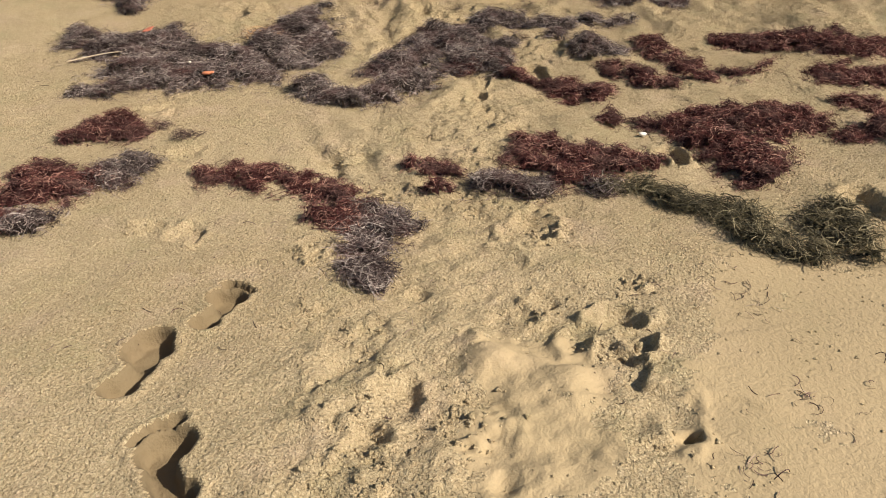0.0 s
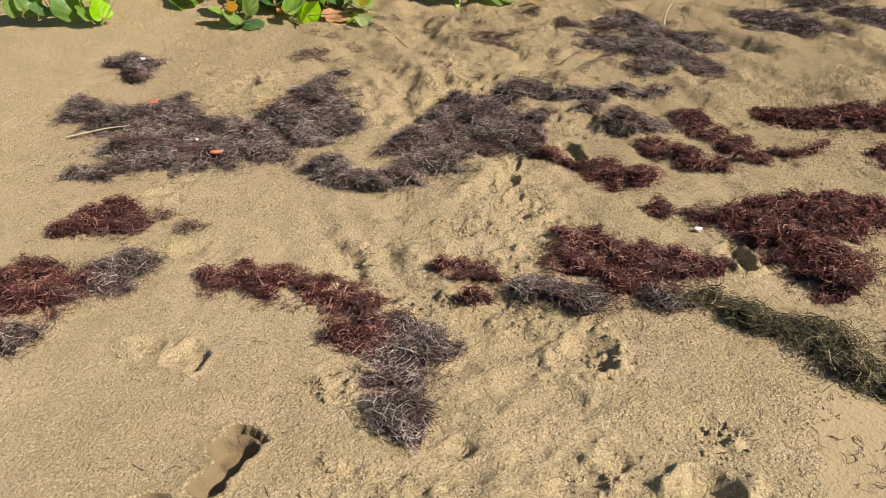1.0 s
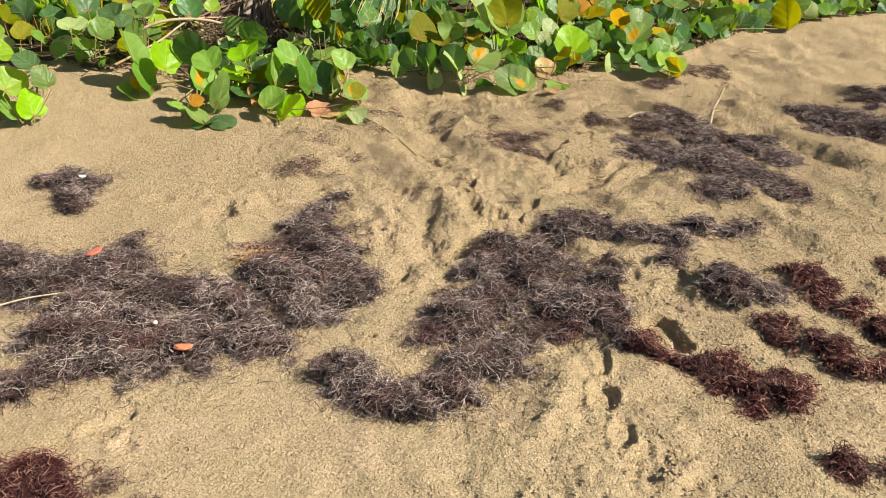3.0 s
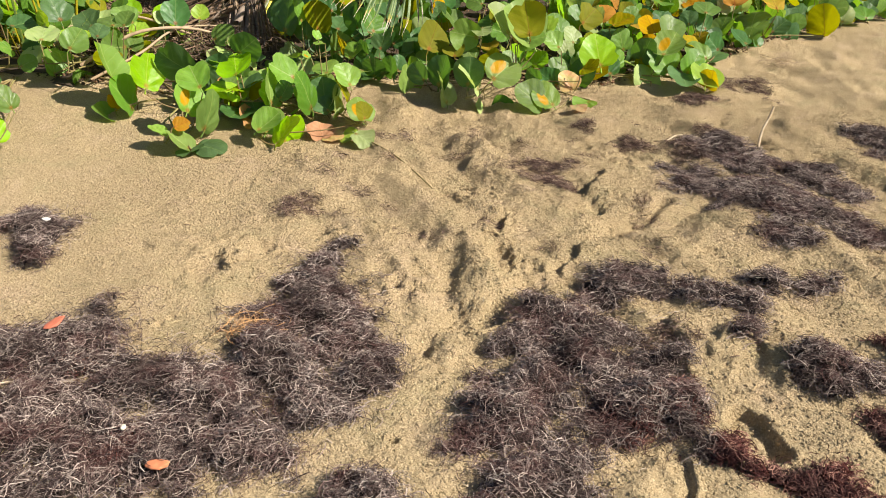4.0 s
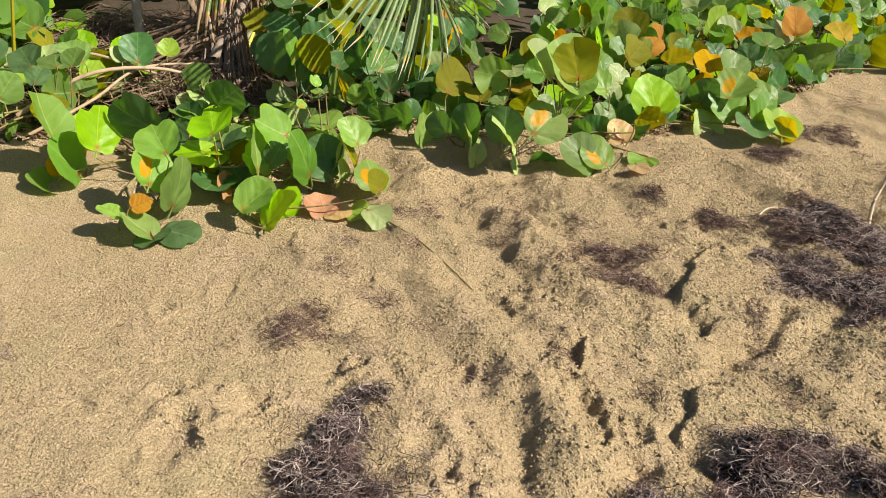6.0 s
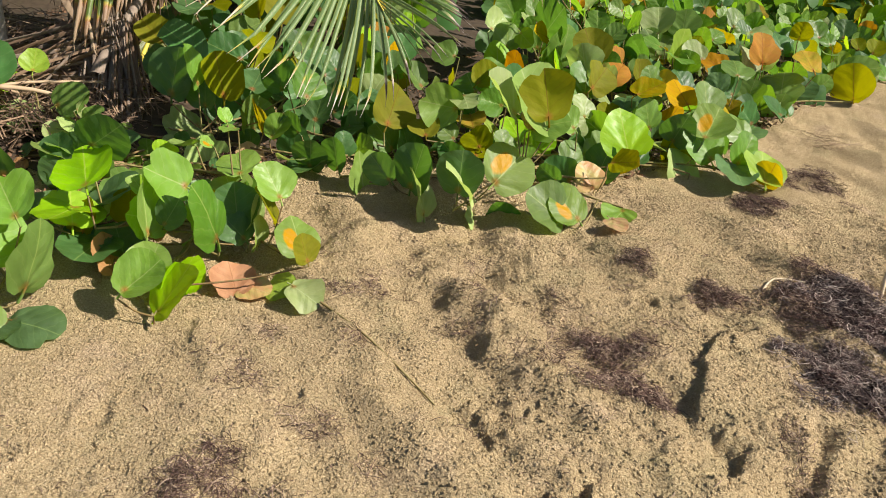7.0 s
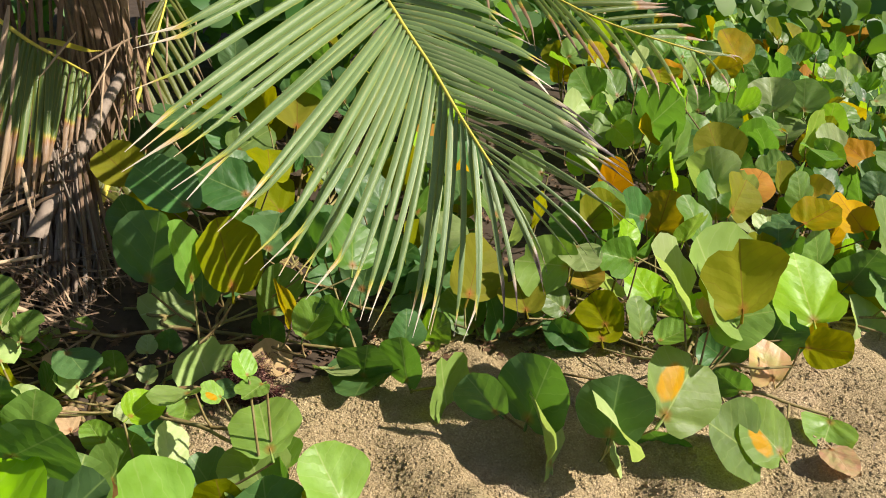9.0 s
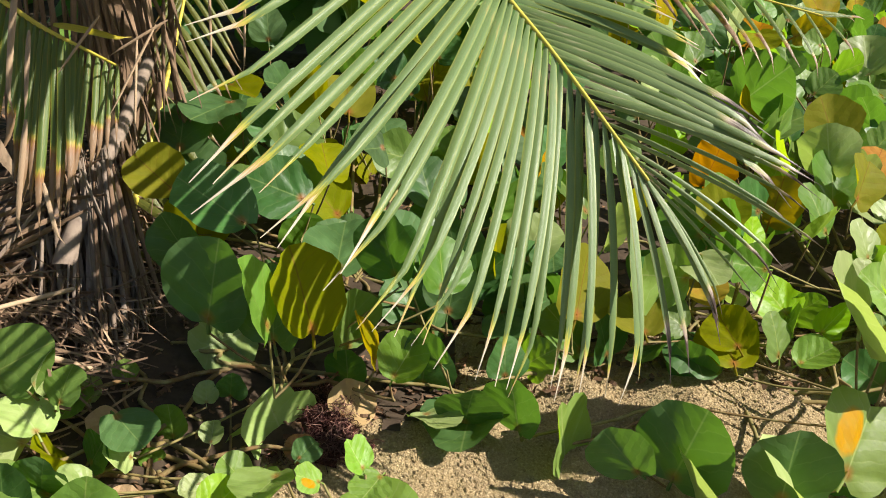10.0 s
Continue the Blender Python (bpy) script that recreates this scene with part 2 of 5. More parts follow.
# ---- mesh helpers ----
def mesh_np(name, verts, faces, smooth=True):
    """A mesh from arrays: verts (n, 3) and faces (m, 3 or 4)."""
    me = bpy.data.meshes.new(name)
    verts, faces = np.asarray(verts, np.float32), np.asarray(faces, np.int32)
    me.vertices.add(len(verts))
    me.vertices.foreach_set("co", verts.ravel())
    k = faces.shape[1]
    me.loops.add(faces.size)
    me.loops.foreach_set("vertex_index", faces.ravel())
    me.polygons.add(len(faces))
    me.polygons.foreach_set("loop_start", np.arange(0, faces.size, k, dtype=np.int32))
    me.polygons.foreach_set("use_smooth", np.full(len(faces), smooth))
    me.update(calc_edges=True)
    me.validate()
    return me


def piece(name, me, material, parent=None, m=None, label=""):
    """Links a mesh as one object, under parent where there is one."""
    if not me.materials:
        me.materials.append(material)
    ob = new(name, me)
    ob.parent = parent
    if m is not None:
        ob.matrix_basis = m
    return tagged(ob, label=label)


def empty(name, at=(0, 0, 0), **tags):
    ob = new(name)
    ob.empty_display_size = 0.1
    ob.location = at
    return tagged(ob, **tags)


def joined(parts):
    vs, fs, k = [], [], 0
    for v, f in parts:
        vs.append(v)
        fs.append(np.asarray(f) + k)
        k += len(v)
    return np.concatenate(vs), np.concatenate(fs)


def tube(points, r0, r1, sides=6):
    """Verts and faces of a tapered tube along points."""
    p = np.asarray(points, float)
    n = len(p)
    d = np.gradient(p, axis=0)
    d /= np.linalg.norm(d, axis=1)[:, None] + 1e-9
    ref = np.where(np.abs(d[:, 2:3]) > 0.9, [[1.0, 0, 0]], [[0, 0, 1.0]])
    a = np.cross(d, ref)
    a /= np.linalg.norm(a, axis=1)[:, None] + 1e-9
    b = np.cross(d, a)
    ang = np.arange(sides) * 2 * np.pi / sides
    r = np.linspace(r0, r1, n)[:, None, None]
    v = p[:, None, :] + r * (np.cos(ang)[None, :, None] * a[:, None, :] + np.sin(ang)[None, :, None] * b[:, None, :])
    i, j = np.meshgrid(np.arange(n - 1), np.arange(sides), indexing="ij")
    k = (j + 1) % sides
    f = np.stack([i * sides + j, i * sides + k, (i + 1) * sides + k, (i + 1) * sides + j], -1).reshape(-1, 4)
    return v.reshape(-1, 3), f


def bezier(ctrl, n):
    """Points on a smooth curve through the control points."""
    c = np.asarray(ctrl, float)
    s = np.linspace(0, len(c) - 1, n)
    i = np.clip(s.astype(int), 0, len(c) - 2)
    t = (s - i)[:, None]
    g = lambda k: c[np.clip(k, 0, len(c) - 1)]
    p0, p1, p2, p3 = g(i - 1), g(i), g(i + 1), g(i + 2)
    return 0.5 * (2 * p1 + (p2 - p0) * t + (2 * p0 - 5 * p1 + 4 * p2 - p3) * t ** 2 + (3 * p1 - p0 - 3 * p2 + p3) * t ** 3)


rng = np.random.default_rng(7)
LATTICE = rng.random((256, 256))


def vnoise(x, y, size, seed=0):
    """Smooth value noise in -1..1 with bumps of about that size."""
    x, y = np.asarray(x) / size + 17.3 * seed + 400, np.asarray(y) / size + 9.1 * seed + 400
    xi, yi = np.floor(x).astype(int), np.floor(y).astype(int)
    fx, fy = x - xi, y - yi
    fx, fy = fx * fx * (3 - 2 * fx), fy * fy * (3 - 2 * fy)
    g = lambda a, b: LATTICE[a % 256, b % 256]
    return 2 * ((g(xi, yi) * (1 - fx) + g(xi + 1, yi) * fx) * (1 - fy) + (g(xi, yi + 1) * (1 - fx) + g(xi + 1, yi + 1) * fx) * fy) - 1


def smooth(a, lo, hi):
    t = np.clip((a - lo) / (hi - lo), 0, 1)
    return t * t * (3 - 2 * t)


# ---- the sand ----
# bare footprints: x, y, length, heading in degrees, depth, mirrored, toes pressed in or not
FEET = [(-1.125, 1.575, 0.29, 91, 0.050, 1, 1), (-1.205, 1.27, 0.33, 96, 0.056, 1, 0), (-0.91, 0.94, 0.32, 130, 0.058, -1, 1), (-0.51, 4.11, 0.28, 116, 0.042, 1, 0)]
# trodden pits: x, y, radius, depth
PITS_NEAR = [(0.05, 1.71, 0.065, 0.060), (-0.06, 1.60, 0.040, 0.034), (0.12, 1.58, 0.028, 0.050), (0.17, 1.28, 0.075, 0.022), (-0.56, 1.76, 0.045, 0.030),
             (-0.64, 1.37, 0.095, 0.032), (-0.45, 1.25, 0.050, 0.042), (-0.50, 1.10, 0.055, 0.030), (-0.17, 1.79, 0.045, 0.034), (-0.21, 1.05, 0.080, 0.026),
             (-0.27, 2.24, 0.085, 0.045), (-0.96, 2.00, 0.070, 0.026), (-1.88, 2.64, 0.060, 0.026), (-2.30, 3.20, 0.060, 0.042), (-2.20, 3.07, 0.040, 0.032)]
PITS_MID = [(-2.80, 4.92, 0.050, 0.040), (-2.68, 4.79, 0.080, 0.045), (-2.53, 4.95, 0.060, 0.036), (-1.87, 5.26, 0.035, 0.032), (-1.85, 4.77, 0.045, 0.055),
            (-1.50, 5.43, 0.060, 0.055), (-0.82, 5.81, 0.050, 0.036), (-0.52, 5.36, 0.060, 0.032), (-1.67, 4.32, 0.060, 0.026), (-0.46, 4.48, 0.080, 0.042),
            (-2.67, 4.30, 0.020, 0.022), (-2.64, 4.34, 0.020, 0.022), (-2.61, 4.38, 0.018, 0.020), (-2.58, 4.41, 0.016, 0.016), (-1.29, 5.04, 0.050, 0.030)]
PITS_FAR = [(-1.76, 5.66, 0.060, 0.030), (-1.81, 6.10, 0.080, 0.010), (-1.48, 6.84, 0.070, 0.016), (-1.11, 6.55, 0.050, 0.030), (-3.02, 5.38, 0.055, 0.026),
            (-2.87, 5.58, 0.050, 0.024), (-2.70, 5.30, 0.060, 0.018), (-0.80, 6.96, 0.070, 0.016), (-1.55, 6.04, 0.050, 0.026), (-2.35, 5.75, 0.050, 0.016)]
# long prints with steep walls: x, y, length, width, heading in degrees, depth
PRINTS = [(-1.48, 1.97, 0.17, 0.14, 150, 0.034), (-1.66, 2.02, 0.12, 0.09, 10, 0.018), (0.855, 2.57, 0.31, 0.14, 96, 0.060), (0.22, 2.97, 0.22, 0.11, 118, 0.060),
          (-0.765, 3.62, 0.14, 0.10, 100, 0.036), (-0.70, 3.44, 0.14, 0.08, 105, 0.030), (-1.82, 4.93, 0.23, 0.11, -45, 0.020), (-1.455, 5.08, 0.30, 0.12, 108, 0.044),
          (-1.405, 4.66, 0.24, 0.13, 62, 0.048), (-1.08, 5.67, 0.26, 0.13, 27, 0.046), (-0.775, 3.88, 0.20, 0.08, 105, 0.024), (-3.07, 4.82, 0.20, 0.10, -5, 0.012)]
# furrows (-) and crests (+): height, half width, then the line
FOLDS = [(-0.026, 0.05, (-1.32, 2.84), (-1.11, 2.59)), (-0.026, 0.05, (-1.15, 2.89), (-0.98, 2.61)), (0.026, 0.06, (-0.94, 3.37), (-0.91, 3.61), (-0.84, 3.88)),
         (-0.040, 0.05, (-1.39, 4.71), (-1.30, 4.87), (-1.24, 4.93)), (-0.036, 0.05, (-1.04, 5.33), (-0.85, 5.61), (-0.68, 5.85)), (0.022, 0.05, (-0.78, 5.44), (-0.55, 5.20)),
         (0.020, 0.10, (-2.08, 6.92), (-1.89, 6.54), (-1.78, 6.25), (-1.70, 5.94)), (-0.014, 0.10, (-2.15, 6.72), (-2.02, 6.39), (-1.93, 6.15)), (0.022, 0.06, (-2.34, 6.65), (-2.27, 6.81), (-2.17, 6.95)),
         (0.020, 0.08, (-2.47, 6.49), (-2.29, 6.22), (-2.17, 5.97)), (0.016, 0.09, (-2.70, 5.70), (-2.45, 5.59), (-2.28, 5.49)), (0.024, 0.10, (-1.72, 6.50), (-1.56, 6.15), (-1.50, 5.85)),
         (-0.022, 0.07, (-1.62, 5.00), (-1.60, 4.70), (-1.66, 4.40)), (0.024, 0.07, (-1.58, 5.35), (-1.56, 5.05), (-1.52, 4.72)), (0.024, 0.07, (-0.62, 5.45), (-0.30, 5.62)), (-0.022, 0.06, (-0.70, 5.62), (-0.42, 5.85)),
         (0.020, 0.06, (-0.42, 4.92), (-0.18, 4.80)), (-0.024, 0.06, (-0.55, 4.70), (-0.30, 4.62)), (0.022, 0.10, (-0.28, 1.50), (-0.20, 1.35)), (0.020, 0.09, (-0.08, 1.45), (-0.02, 1.32))]
# the line along which most feet passed
TRACK = [(-0.35, 0.6), (-0.30, 1.6), (-0.75, 2.7), (-0.80, 3.4), (-1.45, 4.4), (-1.55, 5.2), (-1.40, 5.9), (-1.90, 6.9)]
# broken edges where the sand to the right of the line stands higher: height, then the line
SCARPS = [(0.027, (-1.10, 5.80), (-1.00, 6.18), (-0.91, 6.33), (-0.71, 6.43)), (0.034, (-0.69, 4.31), (-0.70, 4.59), (-0.77, 4.74)), (0.030, (-0.68, 1.29), (-0.58, 1.31), (-0.50, 1.30)),
          (0.026, (0.13, 1.37), (0.14, 1.49), (0.10, 1.62)), (0.024, (-2.78, 6.06), (-2.66, 6.12), (-2.54, 6.16)), (0.030, (-1.18, 4.98), (-1.10, 5.22), (-1.02, 5.34))]
# narrow crab holes: x, y, radius
HOLES = [(0.23, 1.23, 0.020), (-1.635, 3.84, 0.016)]
# trampled, cloddy stretches: x, y, radius
CLODS = [(-0.81, 1.57, 0.08), (-0.68, 1.49, 0.09), (-0.52, 1.14, 0.10), (-0.46, 0.96, 0.13), (-0.27, 1.16, 0.12), (0.04, 1.54, 0.08), (0.10, 1.90, 0.09), (-0.16, 1.68, 0.06), (-0.20, 2.20, 0.12), (-1.70, 2.00, 0.07), (-0.95, 1.94, 0.11),
         (-0.57, 3.28, 0.15), (-1.15, 2.55, 0.12), (-0.93, 2.42, 0.12), (-0.78, 2.48, 0.10), (-0.58, 2.84, 0.12), (-0.49, 2.40, 0.10), (-1.20, 2.76, 0.14), (-2.25, 5.18, 0.09), (-2.08, 5.24, 0.07), (-1.76, 5.82, 0.09), (-1.60, 5.82, 0.06),
         (-1.80, 4.72, 0.08), (-0.88, 6.28, 0.11), (-1.50, 5.32, 0.10), (-1.34, 4.82, 0.10), (0.17, 1.20, 0.07), (-0.86, 3.05, 0.12)]


def ground_base(x, y):
    """The beach itself: a shallow trough that climbs to the plants."""
    a, b = np.clip(x, -4.6, 1.6), np.clip(y, 1.0, 9.5)
    z = 0.4006 + 0.0767 * a - 0.1535 * b + 0.0223 * b * b - 0.0008 * b ** 3 + 0.0114 * a * a - 0.0108 * a * b
    return z + 0.02 * np.clip(np.asarray(y) - 9.5, 0, 400) * 0.5


def near(x, y, cx, cy, r):
    """Which of the points lie within r of a place."""
    return np.nonzero((np.abs(x - cx) < r) & (np.abs(y - cy) < r))[0]


def plant_z(x, y):
    """The smoothed level of the ground, for what grows on it."""
    return float(ground_base(x, y))


def along_line(x, y, line):
    """Signed distance from a broken line (right of it positive), and how far along it, 0 to 1."""
    best, side, run = np.full(x.shape, 9.0), np.zeros(x.shape), np.zeros(x.shape)
    n = len(line) - 1
    for i in range(n):
        (ax, ay), (bx, by) = line[i], line[i + 1]
        dx, dy = bx - ax, by - ay
        t = np.clip(((x - ax) * dx + (y - ay) * dy) / (dx * dx + dy * dy), 0, 1)
        d = np.hypot(x - ax - t * dx, y - ay - t * dy)
        k = d < best
        best[k], run[k] = d[k], ((i + t) / n)[k]
        side[k] = np.where((x - ax) * dy - (y - ay) * dx > 0, 1.0, -1.0)[k]
    return best * side, run


def reach(line, r):
    cx, cy = sum(p[0] for p in line) / len(line), sum(p[1] for p in line) / len(line)
    return cx, cy, r + max(math.hypot(p[0] - cx, p[1] - cy) for p in line)


def ground_z(x, y):
    x, y = np.broadcast_arrays(np.asarray(x, float), np.asarray(y, float))
    shape = x.shape
    x, y = x.ravel(), y.ravel()
    z = ground_base(x, y)
    calm = smooth(x, -6.5, -5.0) * (1 - smooth(x, 2.0, 3.4)) * smooth(y, -0.4, 0.5) * (1 - smooth(y, 9.5, 11.0))
    swept = smooth(x, 0.12, 0.42) * (1 - smooth(y, 2.0, 2.5))
    churn = np.maximum(smooth(y, 3.6, 5.2) * smooth(x, -3.4, -2.0), 0.5 * smooth(y, 2.2, 2.9) * smooth(x, -2.0, -1.3)) * calm
    across, along = 0.85 * x + 0.53 * y, (0.85 * y - 0.53 * x) * 0.38
    z = z + 0.012 * vnoise(x, y, 0.45, 1) * (0.3 + 0.7 * calm) + 0.008 * vnoise(x, y, 0.17, 2) * calm * (1 - 0.7 * swept)
    z = z + churn * (0.040 * vnoise(across + 0.05 * vnoise(x, y, 0.3, 19), along, 0.17, 17) + 0.014 * vnoise(x, y, 0.34, 18) + 0.014 * vnoise(across, along * 1.3, 0.085, 20))
    z = z + ((0.0035 + 0.006 * churn) * vnoise(x, y, 0.075, 3) + (0.0012 + 0.0020 * smooth(y, 2.2, 3.8)) * vnoise(x, y, 0.027, 4)) * calm * (1 - 0.85 * swept)
    d, _ = along_line(x, y, TRACK)
    worn = np.exp(-(d / 0.42) ** 2) * smooth(y, 0.3, 0.8) * (1 - 0.8 * swept)
    lumps = vnoise(x + 0.02 * vnoise(x, y, 0.06, 51), y, 0.10, 52)
    z = z + worn * (0.012 * lumps - 0.016 * np.abs(vnoise(x, y, 0.13, 53)) + 0.009 * np.maximum(vnoise(x, y, 0.045, 54), 0) + 0.004 * vnoise(x, y, 0.022, 55))
    for h, w, *line in FOLDS:
        k = near(x, y, *reach(line, 3 * w))
        u, v = x[k], y[k]
        d, t = along_line(u + 0.03 * vnoise(u, v, 0.16, 33), v + 0.03 * vnoise(u, v, 0.16, 34), line)
        z[k] += 1.5 * h * np.exp(-(d / w) ** 2) * (0.35 + 0.65 * np.sin(np.pi * np.clip(t, 0.05, 0.95)) ** 0.6) * (1 + 0.35 * vnoise(u, v, 0.08, 35))
    for h, *line in SCARPS:
        k = near(x, y, *reach(line, 0.5))
        u, v = x[k], y[k]
        d, t = along_line(u + 0.022 * vnoise(u, v, 0.09, 36) + 0.010 * vnoise(u, v, 0.035, 37), v + 0.022 * vnoise(u, v, 0.09, 38), line)
        fade = smooth(t, 0.0, 0.10) * (1 - smooth(t, 0.90, 1.0))
        z[k] += h * fade * np.where(d > 0, np.exp(-d / 0.16) * smooth(d, -0.012, 0.012), -0.35 * np.exp(-(d / 0.07) ** 2) * smooth(-d, 0.0, 0.03))
    clod = np.zeros_like(z)
    for cx, cy, r in CLODS:
        k = near(x, y, cx, cy, 1.5 * r)
        clod[k] = np.maximum(clod[k], 1 - smooth(np.hypot(x[k] - cx, y[k] - cy) / r + 0.35 * vnoise(x[k], y[k], 0.07, 39), 0.5, 1.2))
    k = np.nonzero(clod > 0)[0]
    z[k] += clod[k] * (np.maximum(vnoise(x[k], y[k], 0.048, 5), 0) ** 0.7 * 0.026 + np.maximum(vnoise(x[k], y[k], 0.026, 6), 0) * 0.013 - 0.006)
    for cx, cy, r, d in PITS_NEAR + PITS_MID + PITS_FAR:
        k = near(x, y, cx, cy, 3.0 * r)
        u, v = x[k], y[k]
        q = np.hypot(u - cx, (v - cy) * (0.85 + 0.3 * math.sin(cx * 31))) / (r * (1 + 0.34 * vnoise(u, v, 0.09, 7) + 0.32 * vnoise(u, v, 0.04, 27) + 0.14 * vnoise(u, v, 0.02, 28)))
        lean = np.clip(0.70 + 0.30 * (u - cx) / r, 0.2, 1.0)
        z[k] += -0.72 * d * lean * (1 - smooth(q, 0.30, 1.12)) * (1 + 0.5 * vnoise(u, v, 0.05, 10)) + 0.24 * d * np.exp(-((q - 1.25) / 0.25) ** 2) * (1 + 0.8 * vnoise(u, v, 0.04, 47))
    for cx, cy, ln, wd, head, d in PRINTS:
        k = near(x, y, cx, cy, 1.3 * ln)
        p, v = x[k], y[k]
        c, e = math.cos(radians(head)), math.sin(radians(head))
        a, b = ((p - cx) * c + (v - cy) * e) / (0.5 * ln), (-(p - cx) * e + (v - cy) * c) / (0.5 * wd)
        q = (np.abs(a) ** 2.4 + np.abs(b + 0.15 * a) ** 2.4) ** (1 / 2.4) * (1 + 0.20 * vnoise(p, v, 0.07, 40) + 0.18 * vnoise(p, v, 0.03, 41))
        lean = np.clip(0.78 + 0.35 * (p - cx) / (0.5 * wd), 0.3, 1.05)
        z[k] += -0.78 * d * lean * (1 - smooth(q, 0.60, 1.08)) * (0.9 + 0.3 * vnoise(p, v, 0.06, 42)) + 0.26 * d * np.exp(-((q - 1.18) / 0.18) ** 2) * (1 + 0.9 * vnoise(p, v, 0.04, 48))
    for cx, cy, r in HOLES:
        k = near(x, y, cx, cy, 5 * r)
        q = np.hypot(x[k] - cx, y[k] - cy) / r
        z[k] += -0.09 * (1 - smooth(q, 0.6, 1.1)) + 0.006 * np.exp(-((q - 1.7) / 0.5) ** 2)
    for foot in FEET:
        k, u, q = sole(x, y, foot)
        d = foot[4]
        inside = 1 - smooth(q, -0.030, 0.006)
        rise = 0.10 * np.exp(-((u + 0.08) / 0.14) ** 2) + 0.30 * np.exp(-((u - 0.33) / 0.05) ** 2) * (foot[6] > 0) + 0.05 * vnoise(x[k], y[k], 0.05, 9)
        z[k] += -d * inside * (1 - rise) + 0.12 * d * np.exp(-((q - 0.04) / 0.03) ** 2)
    return z.reshape(shape)


def sole(x, y, foot):
    """Points near a bare footprint: which, how far along it, how far outside its edge."""
    cx, cy, ln, head, _, side, toes = foot
    k = near(x, y, cx, cy, 0.9 * ln)
    c, s = math.cos(radians(head)), math.sin(radians(head))
    u, v = ((x[k] - cx) * c + (y[k] - cy) * s) / ln, (-(x[k] - cx) * s + (y[k] - cy) * c) / ln * side / 1.30
    q = np.hypot((u + 0.36) / 1.1, v + 0.01) - 0.115
    q = np.minimum(q, np.hypot((u - 0.15) * 0.85, v - 0.005) - 0.165)
    t = np.clip((u + 0.36) / 0.5, 0, 1)
    q = np.minimum(q, np.hypot(u - (-0.36 + 0.5 * t), v + 0.045 * np.sin(np.pi * t)) - 0.085)
    if not toes:
        q = np.minimum(q, np.hypot((u - 0.30) * 0.8, v - 0.02) - 0.135)
    for tu, tv, tr in ((0.41, 0.085, 0.066), (0.42, 0.005, 0.044), (0.40, -0.058, 0.041), (0.36, -0.110, 0.038), (0.31, -0.150, 0.034)) if toes else ():
        q = np.minimum(q, np.hypot(u - tu, v - tv) - tr)
    return k, u, q + 0.009 * vnoise(x[k], y[k], 0.03, 8)


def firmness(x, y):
    """1 where bare soles pressed the sand flat, less where it was swept smooth."""
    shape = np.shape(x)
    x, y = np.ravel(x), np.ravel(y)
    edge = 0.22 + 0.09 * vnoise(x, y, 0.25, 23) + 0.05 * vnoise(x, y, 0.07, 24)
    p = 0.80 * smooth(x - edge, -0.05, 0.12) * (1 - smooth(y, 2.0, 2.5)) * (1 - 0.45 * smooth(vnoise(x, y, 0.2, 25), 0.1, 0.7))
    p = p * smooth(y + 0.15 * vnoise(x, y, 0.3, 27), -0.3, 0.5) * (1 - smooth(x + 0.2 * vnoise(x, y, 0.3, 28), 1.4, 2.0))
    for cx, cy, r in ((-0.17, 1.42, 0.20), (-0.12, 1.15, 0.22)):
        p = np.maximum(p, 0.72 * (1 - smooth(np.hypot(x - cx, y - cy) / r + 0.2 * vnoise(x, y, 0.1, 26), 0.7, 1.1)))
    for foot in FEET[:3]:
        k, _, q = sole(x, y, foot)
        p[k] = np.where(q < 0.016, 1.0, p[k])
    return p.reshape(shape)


def spaced(stops):
    """Grid lines from (end, step) pairs, growing outwards to the horizon at both ends."""
    out = [stops[0][0]]
    for end, step in stops[1:]:
        out += list(np.linspace(out[-1], end, max(2, int(round((end - out[-1]) / step)) + 1))[1:])
    far = 0.03 * 1.45 ** np.arange(1, 27)
    return np.concatenate([out[0] - np.cumsum(far)[::-1], out, out[-1] + np.cumsum(far)])


gx = spaced([(-5.2, 0), (-3.2, 0.022), (-1.8, 0.012), (0.7, 0.0080), (1.8, 0.018), (3.2, 0.05)])
gy = spaced([(0.5, 0), (2.3, 0.0078), (5.0, 0.0098), (7.2, 0.0115), (9.6, 0.045)])
GX, GY = np.meshgrid(gx, gy, indexing="ij")
GZ = ground_z(GX, GY)
nx, ny = len(gx), len(gy)
ii, jj = np.meshgrid(np.arange(nx - 1), np.arange(ny - 1), indexing="ij")
quad = np.stack([ii * ny + jj, (ii + 1) * ny + jj, (ii + 1) * ny + jj + 1, ii * ny + jj + 1], -1).reshape(-1, 4)
ground = piece("ground", mesh_np("ground", np.stack([GX, GY, GZ], -1).reshape(-1, 3), quad), SAND)
ground.data.materials.append(SAND_SWEPT)
ground.data.materials.append(SAND_SOLE)
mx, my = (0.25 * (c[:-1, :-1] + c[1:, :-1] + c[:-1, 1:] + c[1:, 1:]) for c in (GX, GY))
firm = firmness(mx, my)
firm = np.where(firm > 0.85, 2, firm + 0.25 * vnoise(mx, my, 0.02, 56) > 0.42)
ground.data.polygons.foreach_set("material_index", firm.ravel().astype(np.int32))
tagged(ground, label="trampled golden beach sand with footprints, dents and clods", category="sand", kind="structure")


